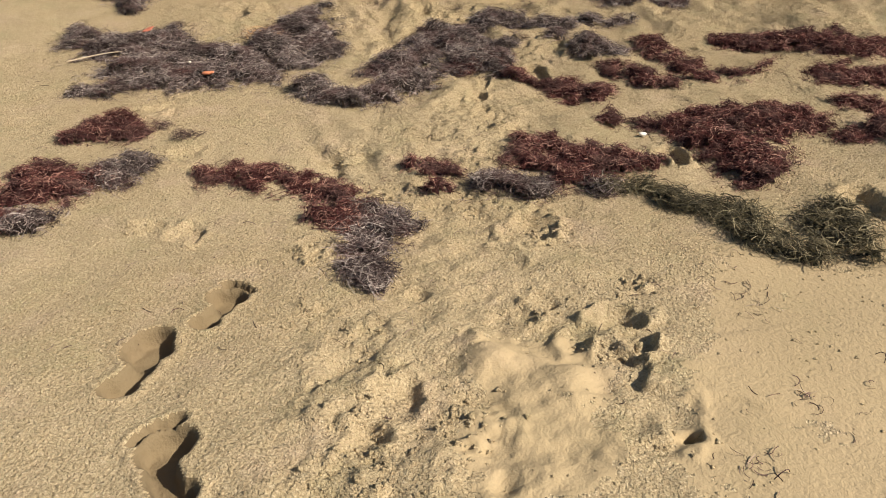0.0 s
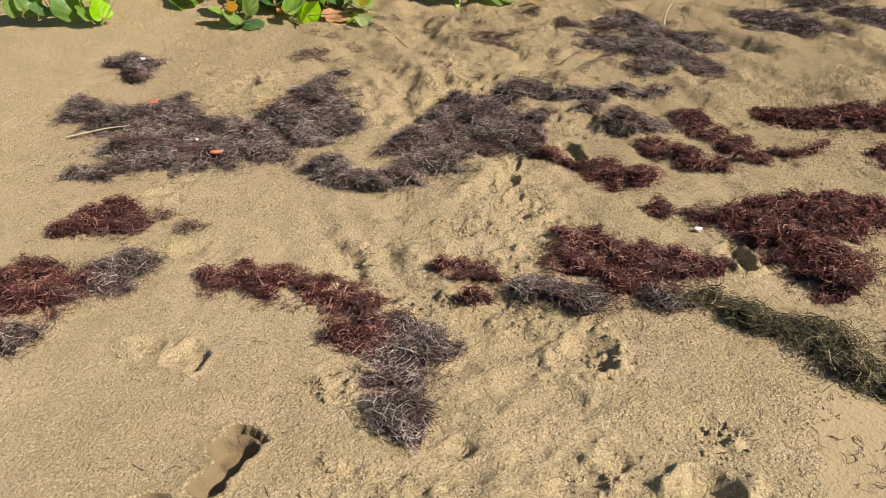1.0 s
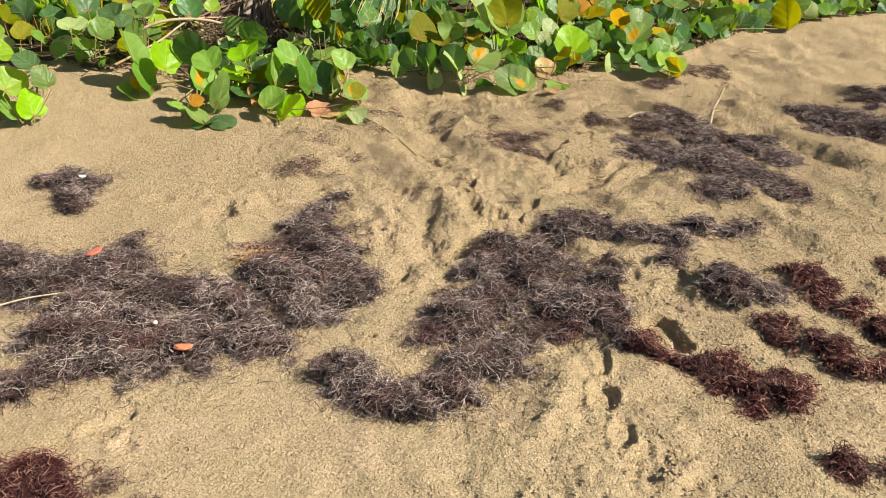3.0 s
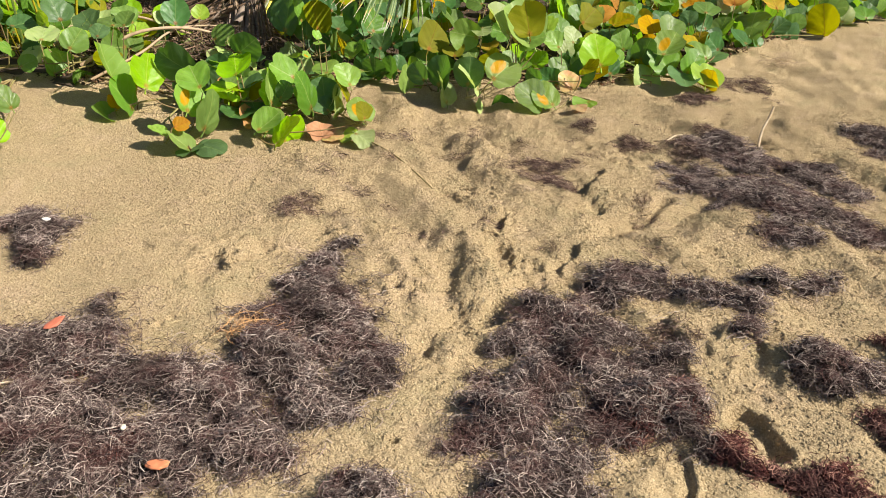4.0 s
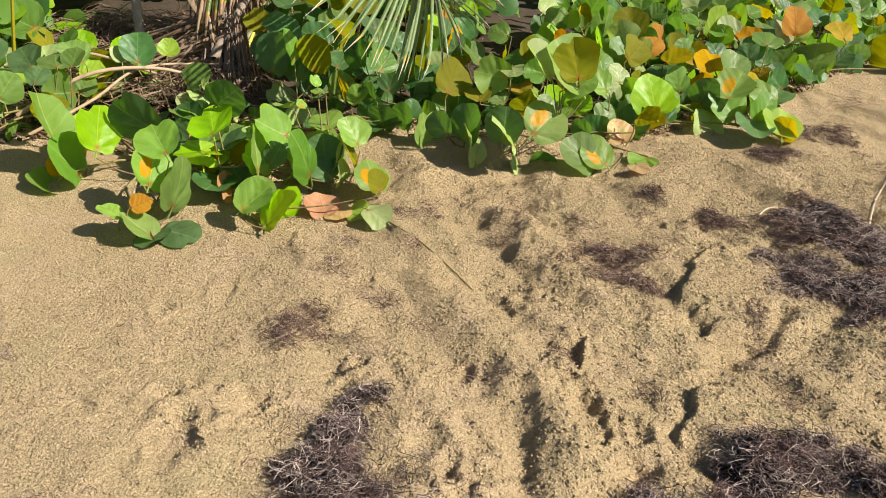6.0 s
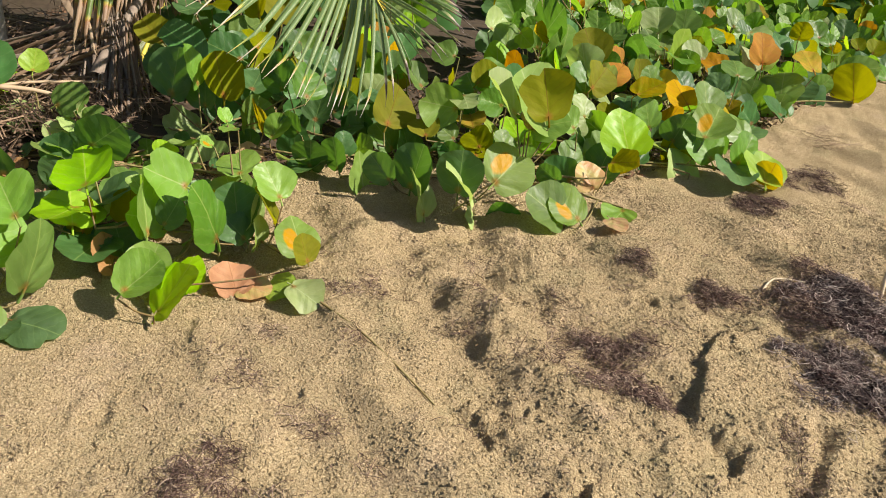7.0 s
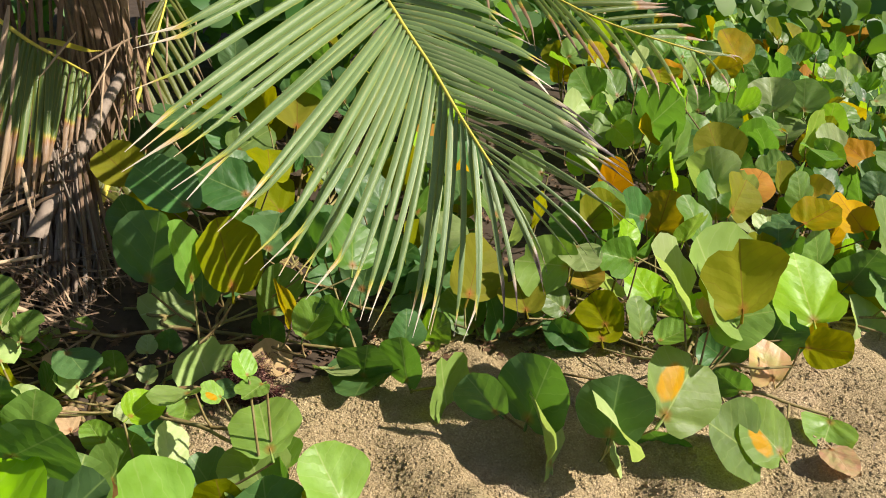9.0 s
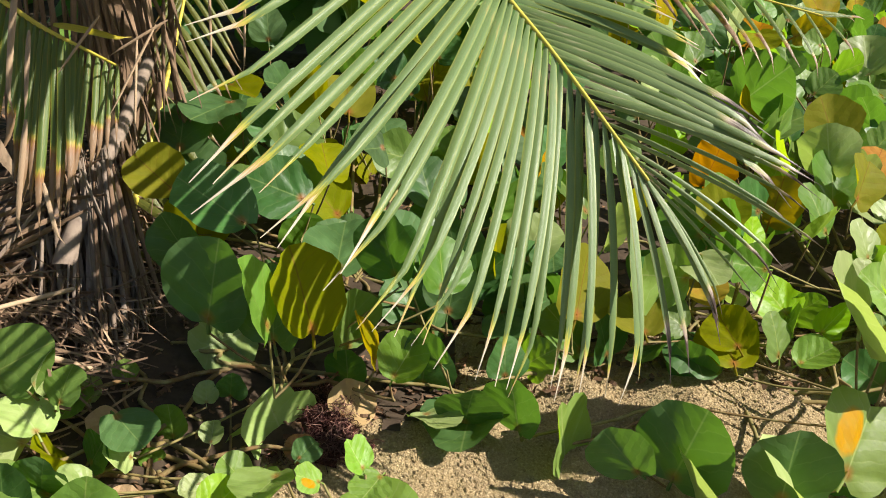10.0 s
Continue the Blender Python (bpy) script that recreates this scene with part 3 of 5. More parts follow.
# ---- seaweed ----
def strands(x, y, z, length, width, lift, seed):
    """Ribbons that curl and cross: arrays of verts and faces."""
    r = np.random.default_rng(seed)
    n, seg = len(x), 4
    a = r.random(n) * 2 * np.pi
    bend = r.normal(0, 1.0, n)
    pitch = r.normal(0, lift, n)
    s = np.linspace(-0.5, 0.5, seg + 1)
    L = length * (0.5 + r.random(n))
    ang = a[:, None] + bend[:, None] * s[None, :] * 2
    step = L[:, None] / seg
    px = x[:, None] + np.cumsum(np.cos(ang) * step, 1) - (np.cos(a) * L * 0.5)[:, None]
    py = y[:, None] + np.cumsum(np.sin(ang) * step, 1) - (np.sin(a) * L * 0.5)[:, None]
    hump = (0.25 - s[None, :] ** 2) * L[:, None] * r.normal(0.15, 0.5, n)[:, None]
    pz = z[:, None] + pitch[:, None] * s[None, :] * L[:, None] + hump
    W = width * (0.6 + 0.8 * r.random(n))
    roll = r.normal(0, 0.7, n)[:, None]
    ox, oy, oz = -np.sin(ang) * np.cos(roll) * W[:, None], np.cos(ang) * np.cos(roll) * W[:, None], np.sin(roll) * W[:, None] * np.ones_like(ang)
    v = np.stack([np.stack([px - ox, py - oy, pz - oz], -1), np.stack([px + ox, py + oy, pz + oz], -1)], 2).reshape(-1, 3)
    base = (np.arange(n) * (seg + 1) * 2)[:, None] + (np.arange(seg) * 2)[None, :]
    f = np.stack([base, base + 1, base + 3, base + 2], -1).reshape(-1, 4)
    return v, f


KINDS = {  # heap height, strands per square metre, strand length, half width
    "red": (0.046, 27000, 0.036, 0.0010), "dark": (0.060, 31000, 0.058, 0.00085), "green": (0.040, 24000, 0.075, 0.0010), "thin": (0.016, 24000, 0.050, 0.0008)}
LABELS = {
    "red": "heap of dried maroon seaweed lying on the sand", "dark": "tangled heap of dry grey-brown seagrass on the sand",
    "green": "rope of damp olive seagrass strewn across the sand", "thin": "sparse scatter of dry brown seagrass over sand"}
pile_count = 0


def cover(blobs, x, y):
    m = np.full(np.shape(x), -9.0)
    wx, wy = x + 0.055 * vnoise(x, y, 0.16, 43) + 0.022 * vnoise(x, y, 0.05, 45), y + 0.055 * vnoise(x, y, 0.16, 44) + 0.022 * vnoise(x, y, 0.05, 46)
    for cx, cy, r in blobs:
        m = np.maximum(m, 1.40 - np.hypot(wx - cx, wy - cy) / r)
    return m + 0.40 * vnoise(x, y, 0.10, 11) + 0.46 * vnoise(x, y, 0.045, 12) + 0.26 * vnoise(x, y, 0.02, 29)


def pile(kind, blobs, height=None, label=""):
    """One drift of seaweed: a felted mat with loose strands over it."""
    global pile_count
    pile_count += 1
    h, density, ln, w = KINDS[kind]
    h = height or h
    r = np.random.default_rng(100 + pile_count)
    c = np.array(blobs)
    lo, hi = (c[:, :2] - c[:, 2:] * 1.5).min(0), (c[:, :2] + c[:, 2:] * 1.5).max(0)
    mid = (lo + hi) / 2
    top = empty("seaweed_pile", (0, 0, 0), label=label or LABELS[kind], category="seaweed", group="seaweed drifts on the beach")

    def heap(x, y, loose=False):
        wide = cover(blobs, x, y)
        m = np.clip(wide, 0, 1)
        return wide if loose else m, h * smooth(m, 0.0, 0.95) * (0.80 + 0.50 * vnoise(x, y, 0.15, 13) + 0.50 * vnoise(x, y, 0.06, 14))

    if kind != "thin":
        xs, ys = np.arange(lo[0], hi[0], 0.014), np.arange(lo[1], hi[1], 0.014)
        X, Y = np.meshgrid(xs, ys, indexing="ij")
        m, hz = heap(X, Y)
        Z = ground_z(X, Y) - 0.004 + hz * 0.86 + 0.005 * vnoise(X, Y, 0.02, 15)
        keep = (m[:-1, :-1] > 0.22) & (m[1:, 1:] > 0.22) & (m[1:, :-1] > 0.22) & (m[:-1, 1:] > 0.22)
        i, j = np.nonzero(keep)
        k = len(ys)
        f = np.stack([i * k + j, (i + 1) * k + j, (i + 1) * k + j + 1, i * k + j + 1], -1)
        used, f = np.unique(f, return_inverse=True)
        if len(used) > 3:
            tagged(piece("mat", mesh_np("mat", np.stack([X, Y, Z], -1).reshape(-1, 3)[used], f.reshape(-1, 4)), MATS[kind], top), kind="stuff")
    n = int(density * (hi[0] - lo[0]) * (hi[1] - lo[1]))
    x, y = lo[0] + r.random(n) * (hi[0] - lo[0]), lo[1] + r.random(n) * (hi[1] - lo[1])
    m, hz = heap(x, y, True)
    ok = r.random(n) < (np.maximum(smooth(m, 0.0, 0.35), 0.13 * smooth(m, -1.1, 0.1) ** 2) if kind != "thin" else smooth(np.clip(m, 0, 1) + 0.5 * vnoise(x, y, 0.14, 16), 0.10, 0.85))
    x, y, hz, m = x[ok], y[ok], hz[ok], m[ok]
    z = ground_z(x, y) + hz * (0.84 + 0.24 * r.random(len(x))) + 0.003
    for name, k in (("tangle", m > 0.12), ("fringe", m <= 0.12)):
        if k.any():
            v, f = strands(x[k], y[k], z[k], ln, w, 0.28, 500 + pile_count)
            tagged(piece(name, mesh_np(name, v, f, False), STRANDS[kind], top), kind="stuff")
    return top

LOW = "low spread of dry brown seagrass over the sand"


def drifts():
    pile('red', [(-2.29, 2.09, 0.12), (-2.21, 2.25, 0.12), (-2.12, 2.31, 0.08), (-2.2, 1.92, 0.05), (-2.37, 2.32, 0.1)])
    pile('dark', [(-2.07, 2.36, 0.1), (-2.02, 2.49, 0.06), (-2.13, 1.93, 0.06)], 0.036)
    pile('red', [(-2.39, 2.8, 0.12), (-2.25, 2.76, 0.07), (-2.46, 2.75, 0.07)])
    pile('red', [(-1.6, 2.49, 0.08), (-1.43, 2.47, 0.09), (-1.24, 2.45, 0.09), (-1.07, 2.37, 0.09), (-0.96, 2.21, 0.08)])
    pile('dark', [(-0.89, 2.2, 0.08), (-0.81, 2.08, 0.1), (-0.76, 2.14, 0.07), (-0.78, 1.88, 0.07), (-0.72, 1.78, 0.04)], 0.036)
    pile('red', [(-0.87, 2.71, 0.05), (-0.74, 2.72, 0.08), (-0.64, 2.69, 0.05), (-0.71, 2.51, 0.04)])
    pile('red', [(-0.38, 3.04, 0.08), (-0.26, 2.84, 0.12), (-0.08, 2.86, 0.11), (0.05, 2.88, 0.08), (-0.18, 2.65, 0.1)])
    pile('dark', [(-0.45, 2.55, 0.08), (-0.34, 2.52, 0.07), (-0.55, 2.56, 0.04), (-0.02, 2.61, 0.05)], 0.036)
    pile('green', [(0.0, 2.64, 0.04), (0.08, 2.61, 0.04), (0.16, 2.58, 0.04), (0.24, 2.53, 0.04), (0.32, 2.5, 0.04), (0.39, 2.46, 0.04), (0.44, 2.35, 0.05), (0.47, 2.24, 0.045), (0.54, 2.19, 0.045), (0.61, 2.18, 0.04), (0.67, 2.38, 0.065), (0.72, 2.43, 0.065), (0.72, 2.28, 0.05), (0.74, 2.14, 0.04)])
    pile('red', [(-0.06, 3.36, 0.05), (0.08, 3.34, 0.05), (0.21, 3.28, 0.05), (0.42, 3.19, 0.08)])
    pile('thin', [(-0.73, 4.58, 0.07), (-0.81, 4.52, 0.06)], label='thin reddish-brown seagrass scattered over sand')
    pile('thin', [(-1.34, 6.17, 0.07), (-1.22, 6.20, 0.08), (-1.20, 5.90, 0.08)])
    pile('red', [(0.39, 3.41, 0.12), (0.56, 3.35, 0.15), (0.73, 3.44, 0.13), (0.46, 2.98, 0.13), (0.53, 2.81, 0.08), (0.21, 3.35, 0.09), (0.33, 3.16, 0.11), (0.83, 3.44, 0.06)])
    pile('red', [(1.13, 4.66, 0.18), (1.29, 4.61, 0.13), (0.92, 4.71, 0.12), (1.14, 4.11, 0.15), (1.03, 4.11, 0.1)])
    pile('red', [(1.06, 3.68, 0.09), (1.08, 3.35, 0.07), (0.94, 3.31, 0.06), (1.15, 3.29, 0.1)])
    pile('dark', [(-2.08, 4.58, 0.13), (-2.19, 4.45, 0.13), (-1.88, 4.33, 0.11), (-2.27, 4.68, 0.08), (-3.36, 4.02, 0.12), (-3.09, 3.97, 0.16), (-2.9, 4.08, 0.16), (-2.55, 3.94, 0.15), (-2.7, 3.69, 0.18), (-2.65, 3.42, 0.12), (-2.46, 3.56, 0.15), (-2.28, 3.64, 0.15), (-2.26, 3.95, 0.15), (-2.15, 4.15, 0.14), (-2.05, 3.74, 0.13), (-2.02, 4.3, 0.14), (-1.97, 4.5, 0.1), (-2.21, 4.81, 0.11), (-2.17, 5.02, 0.04), (-1.83, 4.16, 0.1), (-1.92, 3.98, 0.11), (-2.77, 3.23, 0.08)])
    pile('dark', [(-1.2, 4.67, 0.11), (-1.22, 4.47, 0.1), (-0.96, 4.58, 0.09), (-0.81, 4.42, 0.08), (-0.75, 4.05, 0.06), (-1.66, 3.56, 0.09), (-1.53, 3.5, 0.1), (-1.4, 3.49, 0.1), (-1.28, 3.55, 0.09), (-1.21, 3.73, 0.09), (-1.28, 3.95, 0.11), (-1.2, 4.18, 0.12), (-1.1, 4.37, 0.12), (-1.11, 4.68, 0.1), (-0.96, 4.28, 0.1), (-1.0, 4.01, 0.09), (-1.13, 3.79, 0.08), (-0.82, 4.19, 0.09), (-0.89, 4.13, 0.09), (-0.75, 4.21, 0.05)])
    pile('dark', [(-0.94, 4.93, 0.1), (-0.79, 4.99, 0.08), (-0.58, 4.92, 0.09), (-0.45, 4.8, 0.06), (-0.48, 4.6, 0.05), (-0.29, 5.12, 0.08), (-0.09, 5.07, 0.07)])
    pile('thin', [(-1.33, 6.03, 0.11), (-1.42, 5.99, 0.07)])
    pile('dark', [(-0.52, 6.19, 0.13), (-0.31, 6.01, 0.15), (-0.09, 5.85, 0.16), (0.16, 6.3, 0.16), (-0.19, 6.42, 0.13), (-0.33, 6.64, 0.14), (0.24, 5.61, 0.08), (0.07, 5.77, 0.11), (-0.11, 5.56, 0.1), (0.24, 6.1, 0.09)], 0.026, LOW)
    pile('dark', [(0.65, 7.05, 0.12), (0.8, 6.87, 0.17), (1.0, 6.76, 0.17), (1.16, 6.71, 0.1), (1.17, 7.47, 0.15), (1.41, 7.65, 0.11), (1.48, 7.06, 0.17)], 0.026, LOW)
    pile('dark', [(-0.23, 4.43, 0.1), (-0.15, 4.4, 0.08)])
    pile('red', [(0.05, 4.60, 0.07), (0.12, 4.48, 0.07), (0.18, 4.36, 0.07), (0.28, 4.18, 0.07), (0.38, 4.01, 0.07), (0.53, 4.09, 0.06), (0.66, 4.13, 0.05)])
    pile('red', [(0.61, 4.75, 0.09), (0.51, 4.77, 0.05), (0.71, 4.7, 0.1)])
    pile('red', [(-0.62, 4.0, 0.07), (-0.49, 3.93, 0.07), (-0.36, 3.84, 0.08), (-0.24, 3.77, 0.09), (-0.15, 3.71, 0.08), (-0.3, 3.63, 0.06)])
    pile('red', [(-0.14, 4.17, 0.06), (-0.05, 4.10, 0.06), (0.04, 4.04, 0.06), (0.12, 3.93, 0.065), (0.21, 3.90, 0.045)])
    pile('dark', [(-3.63, 4.91, 0.11), (-3.48, 4.78, 0.1), (-3.46, 4.63, 0.07), (-3.48, 4.9, 0.07)])
    pile('thin', [(-2.15, 2.89, 0.05), (-1.96, 2.82, 0.06)])
    pile('thin', [(-2.57, 5.33, 0.08), (-2.46, 5.43, 0.07), (-1.07, 6.74, 0.07), (-0.86, 6.64, 0.1)])
    pile('thin', [(-0.51, 6.56, 0.12), (-0.34, 6.87, 0.09), (-1.07, 6.78, 0.08), (-0.88, 6.62, 0.09)])
    pile('thin', [(-0.34, 7.63, 0.11), (0.11, 7.98, 0.12), (-0.03, 8.01, 0.12)])
    pile('red', [(-3.03, 7.36, 0.09), (-2.96, 7.26, 0.06)])
    pile('red', [(-0.93, 4.04, 0.08), (-0.81, 4.14, 0.08), (-0.75, 4.26, 0.06)])
    pile('red', [(-2.42, 3.63, 0.07), (-2.85, 4.0, 0.06)])


drifts()

# loose scraps blown about between the drifts
r = np.random.default_rng(3)
sx, sy = -3.4 + 4.8 * r.random(3800), 1.0 + 6.4 * r.random(3800)
ok = r.random(3800) < np.clip(0.35 + 0.6 * vnoise(sx, sy, 0.4, 21), 0.03, 1)
sx, sy = sx[ok], sy[ok]
for a_x, a_y, a_n, a_s in ((0.42, 1.88, 22, 0.06), (0.50, 1.42, 14, 0.025), (0.36, 1.14, 18, 0.03), (0.20, 2.05, 12, 0.06), (0.34, 1.98, 10, 0.05)):
    sx, sy = np.append(sx, a_x + a_s * r.normal(0, 1, a_n)), np.append(sy, a_y + a_s * r.normal(0, 1, a_n))
v, f = strands(sx, sy, ground_z(sx, sy) + 0.0035, 0.035, 0.0010, 0.06, 77)
scraps = piece("seaweed_scraps", mesh_np("seaweed_scraps", v, f, False), STRANDS["thin"])
tagged(scraps, label="scattered dark scraps of dry seaweed on the sand", category="seaweed", kind="stuff")


# crumbs of sand that stand proud of the surface
def crumbs(name, x, y, size, label, seed):
    q = np.random.default_rng(seed)
    n = len(x)
    base = np.array([(1, 0, 0), (-0.4, 0.9, 0), (-0.5, -0.85, 0), (0.1, 0.05, 0.9), (0, 0, -0.8)])
    tri = np.array([(0, 1, 3), (1, 2, 3), (2, 0, 3), (1, 0, 4), (2, 1, 4), (0, 2, 4)])
    a = q.random(n) * 2 * np.pi
    s = size * (0.45 + q.random(n) ** 2)
    b = base[None] * (0.7 + 0.6 * q.random((n, 5, 3)))
    ca, sa = np.cos(a)[:, None], np.sin(a)[:, None]
    v = np.stack([b[..., 0] * ca - b[..., 1] * sa, b[..., 0] * sa + b[..., 1] * ca, b[..., 2] * (0.30 + 0.3 * q.random(n))[:, None]], -1) * s[:, None, None]
    v += np.stack([x, y, ground_z(x, y) + 0.15 * s], -1)[:, None, :]
    f = (np.arange(n) * 5)[:, None, None] + tri[None]
    return tagged(piece(name, mesh_np(name, v.reshape(-1, 3), f.reshape(-1, 3)), SAND), label=label, category="sand", kind="stuff")


r = np.random.default_rng(31)
n_c = 170000
cx, cy = -3.6 + 5.0 * r.random(n_c), 0.8 + 6.9 * r.random(n_c)
ok = r.random(n_c) < np.clip(0.18 + 0.82 * smooth(cy, 1.8, 3.2) + 0.3 * vnoise(cx, cy, 0.3, 22), 0.05, 1) * (1 - firmness(cx, cy))
crumbs("sand_crumbs", cx[ok], cy[ok], 0.0050 + 0.0020 * smooth(cy[ok], 3.0, 5.0), "coarse crumbs of golden sand over the beach", 32)
lx, ly = [], []
for a_x, a_y, a_r in CLODS:
    k_n = int(3600 * a_r * a_r)
    lx.append(a_x + a_r * 0.5 * r.normal(0, 1, k_n))
    ly.append(a_y + a_r * 0.5 * r.normal(0, 1, k_n))
crumbs("sand_clods", np.concatenate(lx), np.concatenate(ly), 0.011, "broken clods of damp sand along the trampled track", 33)


# ---- sea grape ----
def leaf_mesh(seed):
    """A round leathery leaf of radius 1 that lies in x and y, stalk at -x."""
    q = np.random.default_rng(seed)
    rings, spokes = 4, 22
    a = np.arange(spokes) * 2 * np.pi / spokes + np.pi
    cup, fold, twist = q.uniform(-0.12, 0.18), q.uniform(0.03, 0.30), q.normal(0, 0.09)
    edge = 1 + 0.05 * np.sin(a * 3 + q.random() * 6) + 0.03 * np.sin(a * 5 + q.random() * 6) + q.normal(0, 0.016, spokes)
    if seed % 3 == 0:
        edge[q.integers(4, 18)] *= 0.80
    edge = edge * (1 - 0.17 * np.exp(-((np.abs((a - np.pi + np.pi) % (2 * np.pi) - np.pi)) / 0.3) ** 2))
    edge = edge * np.where(np.cos(a) > 0, 0.97, 1.0)
    v, f = [(-0.72, 0, 0)], []
    for i in range(1, rings + 1):
        t = i / rings
        x, y = -0.72 + (np.cos(a) * edge + 0.72) * t, np.sin(a) * edge * t
        rr = np.hypot(x, y)
        z = cup * rr ** 2 + fold * np.abs(y) ** 1.3 + twist * x * y * 2 + 0.05 * t * np.sin(a * 4 + seed) + 0.03 * t * np.sin(a * 7 + 2 * seed) - 0.06 * x * x
        v += list(zip(x, y, z))
    v = np.array(v)
    for j in range(spokes):
        k = (j + 1) % spokes
        f.append((0, 1 + j, 1 + k, 1 + k))
        for i in range(rings - 1):
            b = 1 + i * spokes
            f.append((b + j, b + spokes + j, b + spokes + k, b + k))
    me = bpy.data.meshes.new("leaf")
    me.from_pydata([tuple(p) for p in v], [], [t[:3] if t[2] == t[3] else t for t in f])
    pv, pf = tube([(-0.70, 0, 0.0), (-0.92, 0, -0.03), (-1.12, 0, -0.08)], 0.030, 0.042, 5)
    bm = bmesh.new()
    bm.from_mesh(me)
    vs = [bm.verts.new(p) for p in pv]
    for t in pf:
        bm.faces.new([vs[i] for i in t])
    bm.to_mesh(me)
    bm.free()
    me.polygons.foreach_set("use_smooth", np.full(len(me.polygons), True))
    me.update()
    return me


LEAVES = {}
for k_i, k_name in enumerate(LEAF):
    LEAVES[k_name] = []
    for k_s in range(4):
        me = leaf_mesh(40 * k_i + k_s)
        me.materials.append(LEAF[k_name])
        LEAVES[k_name].append(me)


def leaf_pose(x, y, z, size, az, el, spin):
    """The pose of a leaf whose face looks along azimuth az and elevation el."""
    nrm = Vector((math.cos(radians(el)) * math.cos(radians(az)), math.cos(radians(el)) * math.sin(radians(az)), math.sin(radians(el))))
    up = Vector((0, 0, 1)) if abs(nrm.z) < 0.95 else Vector((0, -1, 0))
    u = (up - nrm * up.dot(nrm)).normalized()
    w = nrm.cross(u)
    u2 = u * math.cos(spin) + w * math.sin(spin)
    w2 = nrm.cross(u2)
    m = Matrix((u2, w2, nrm)).transposed().to_4x4()
    m.translation = (x, y, z)
    return m @ Matrix.Diagonal((size, size, size, 1))


GROWN = []


def sea_grape(root, rows, label, seed):
    """One sea grape: creeping stems, twigs up to the leaf stalks, round leaves."""
    q = random.Random(seed)
    plant = empty("sea_grape", (0, 0, 0), label=label, category="shrub", group="sea grapes along the beach")
    tips = []
    GROWN.extend((row[0], row[1], row[2]) for row in rows)
    for x, y, z, size, az, el, kind in rows:
        m = leaf_pose(x, y, z, size, az, el, q.gauss(0, 0.6))
        piece("leaf", LEAVES[kind][q.randrange(4)], LEAF[kind], plant, m)
        tips.append(m @ Vector((-1.1, 0, -0.08)))
    tips.sort(key=lambda p: math.atan2(p.y - root[1], p.x - root[0]))
    for g in range(0, len(tips), 4):
        group = tips[g:g + 4]
        far = max(group, key=lambda p: math.hypot(p.x - root[0], p.y - root[1]))
        line = []
        for t in np.linspace(0, 1, 7):
            x, y = root[0] + (far.x - root[0]) * t, root[1] + (far.y - root[1]) * t
            gz = plant_z(x, y)
            line.append((x + q.gauss(0, 0.015), y + q.gauss(0, 0.015), gz + 0.012 + (max(far.z - gz, 0.03) * (t ** 1.6) * 0.5) * 1.0 + 0.03 * math.sin(t * 3)))
        shape = [tube(bezier(line, 16), 0.0075, 0.0045, 6)]
        for p in group:
            near = min(line[2:], key=lambda w: (w[0] - p.x) ** 2 + (w[1] - p.y) ** 2 + (w[2] - p.z) ** 2)
            midp = ((near[0] + p.x) / 2, (near[1] + p.y) / 2, (near[2] + p.z) / 2 - 0.015)
            shape.append(tube(bezier([near, midp, tuple(p)], 8), 0.0042, 0.003, 5))
        piece("stem", mesh_np("stem", *joined(shape)), STEM, plant)
    return plant

sea_grape((-2.95, 6.75), [
    (-3.26, 6.43, 0.55, 0.121, -114, 59, 'lime'), (-2.98, 6.48, 0.52, 0.109, -23, 28, 'fresh'), (-2.82, 6.82, 0.47, 0.093, -111, 71, 'fresh'),
    (-2.84, 6.77, 0.38, 0.093, -101, 60, 'fresh'), (-2.63, 6.65, 0.47, 0.09, -44, 39, 'fresh'), (-2.51, 6.54, 0.29, 0.097, -41, 50, 'patched'),
    (-3.2, 6.49, 0.66, 0.103, -92, -19, 'dark'), (-3.22, 6.54, 0.41, 0.136, -160, 65, 'dark'), (-3.06, 6.42, 0.5, 0.056, -19, 50, 'fresh'),
    (-3.05, 6.36, 0.41, 0.082, -10, 6, 'fresh'), (-2.84, 6.42, 0.38, 0.09, -11, 35, 'green'), (-3.29, 6.3, 0.43, 0.114, 83, 80, 'lime'),
    (-3.06, 6.79, 0.43, 0.061, -10, 29, 'pale'), (-3.13, 6.84, 0.5, 0.055, -33, 67, 'lime'),
], 'sea grape shrub with large round green leaves creeping onto sand', 1)

sea_grape((-2.95, 6.75), [
    (-2.64, 6.59, 0.39, 0.089, 12, 26, 'olive'), (-2.67, 6.54, 0.29, 0.077, -5, -4, 'pale'), (-2.85, 6.67, 0.17, 0.077, -80, 7, 'dark'),
    (-2.93, 6.37, 0.43, 0.066, -102, 22, 'dark'), (-2.77, 6.75, 0.34, 0.083, -142, 16, 'dark'),
], 'sea grape shrub with large round green leaves creeping onto sand', 41)

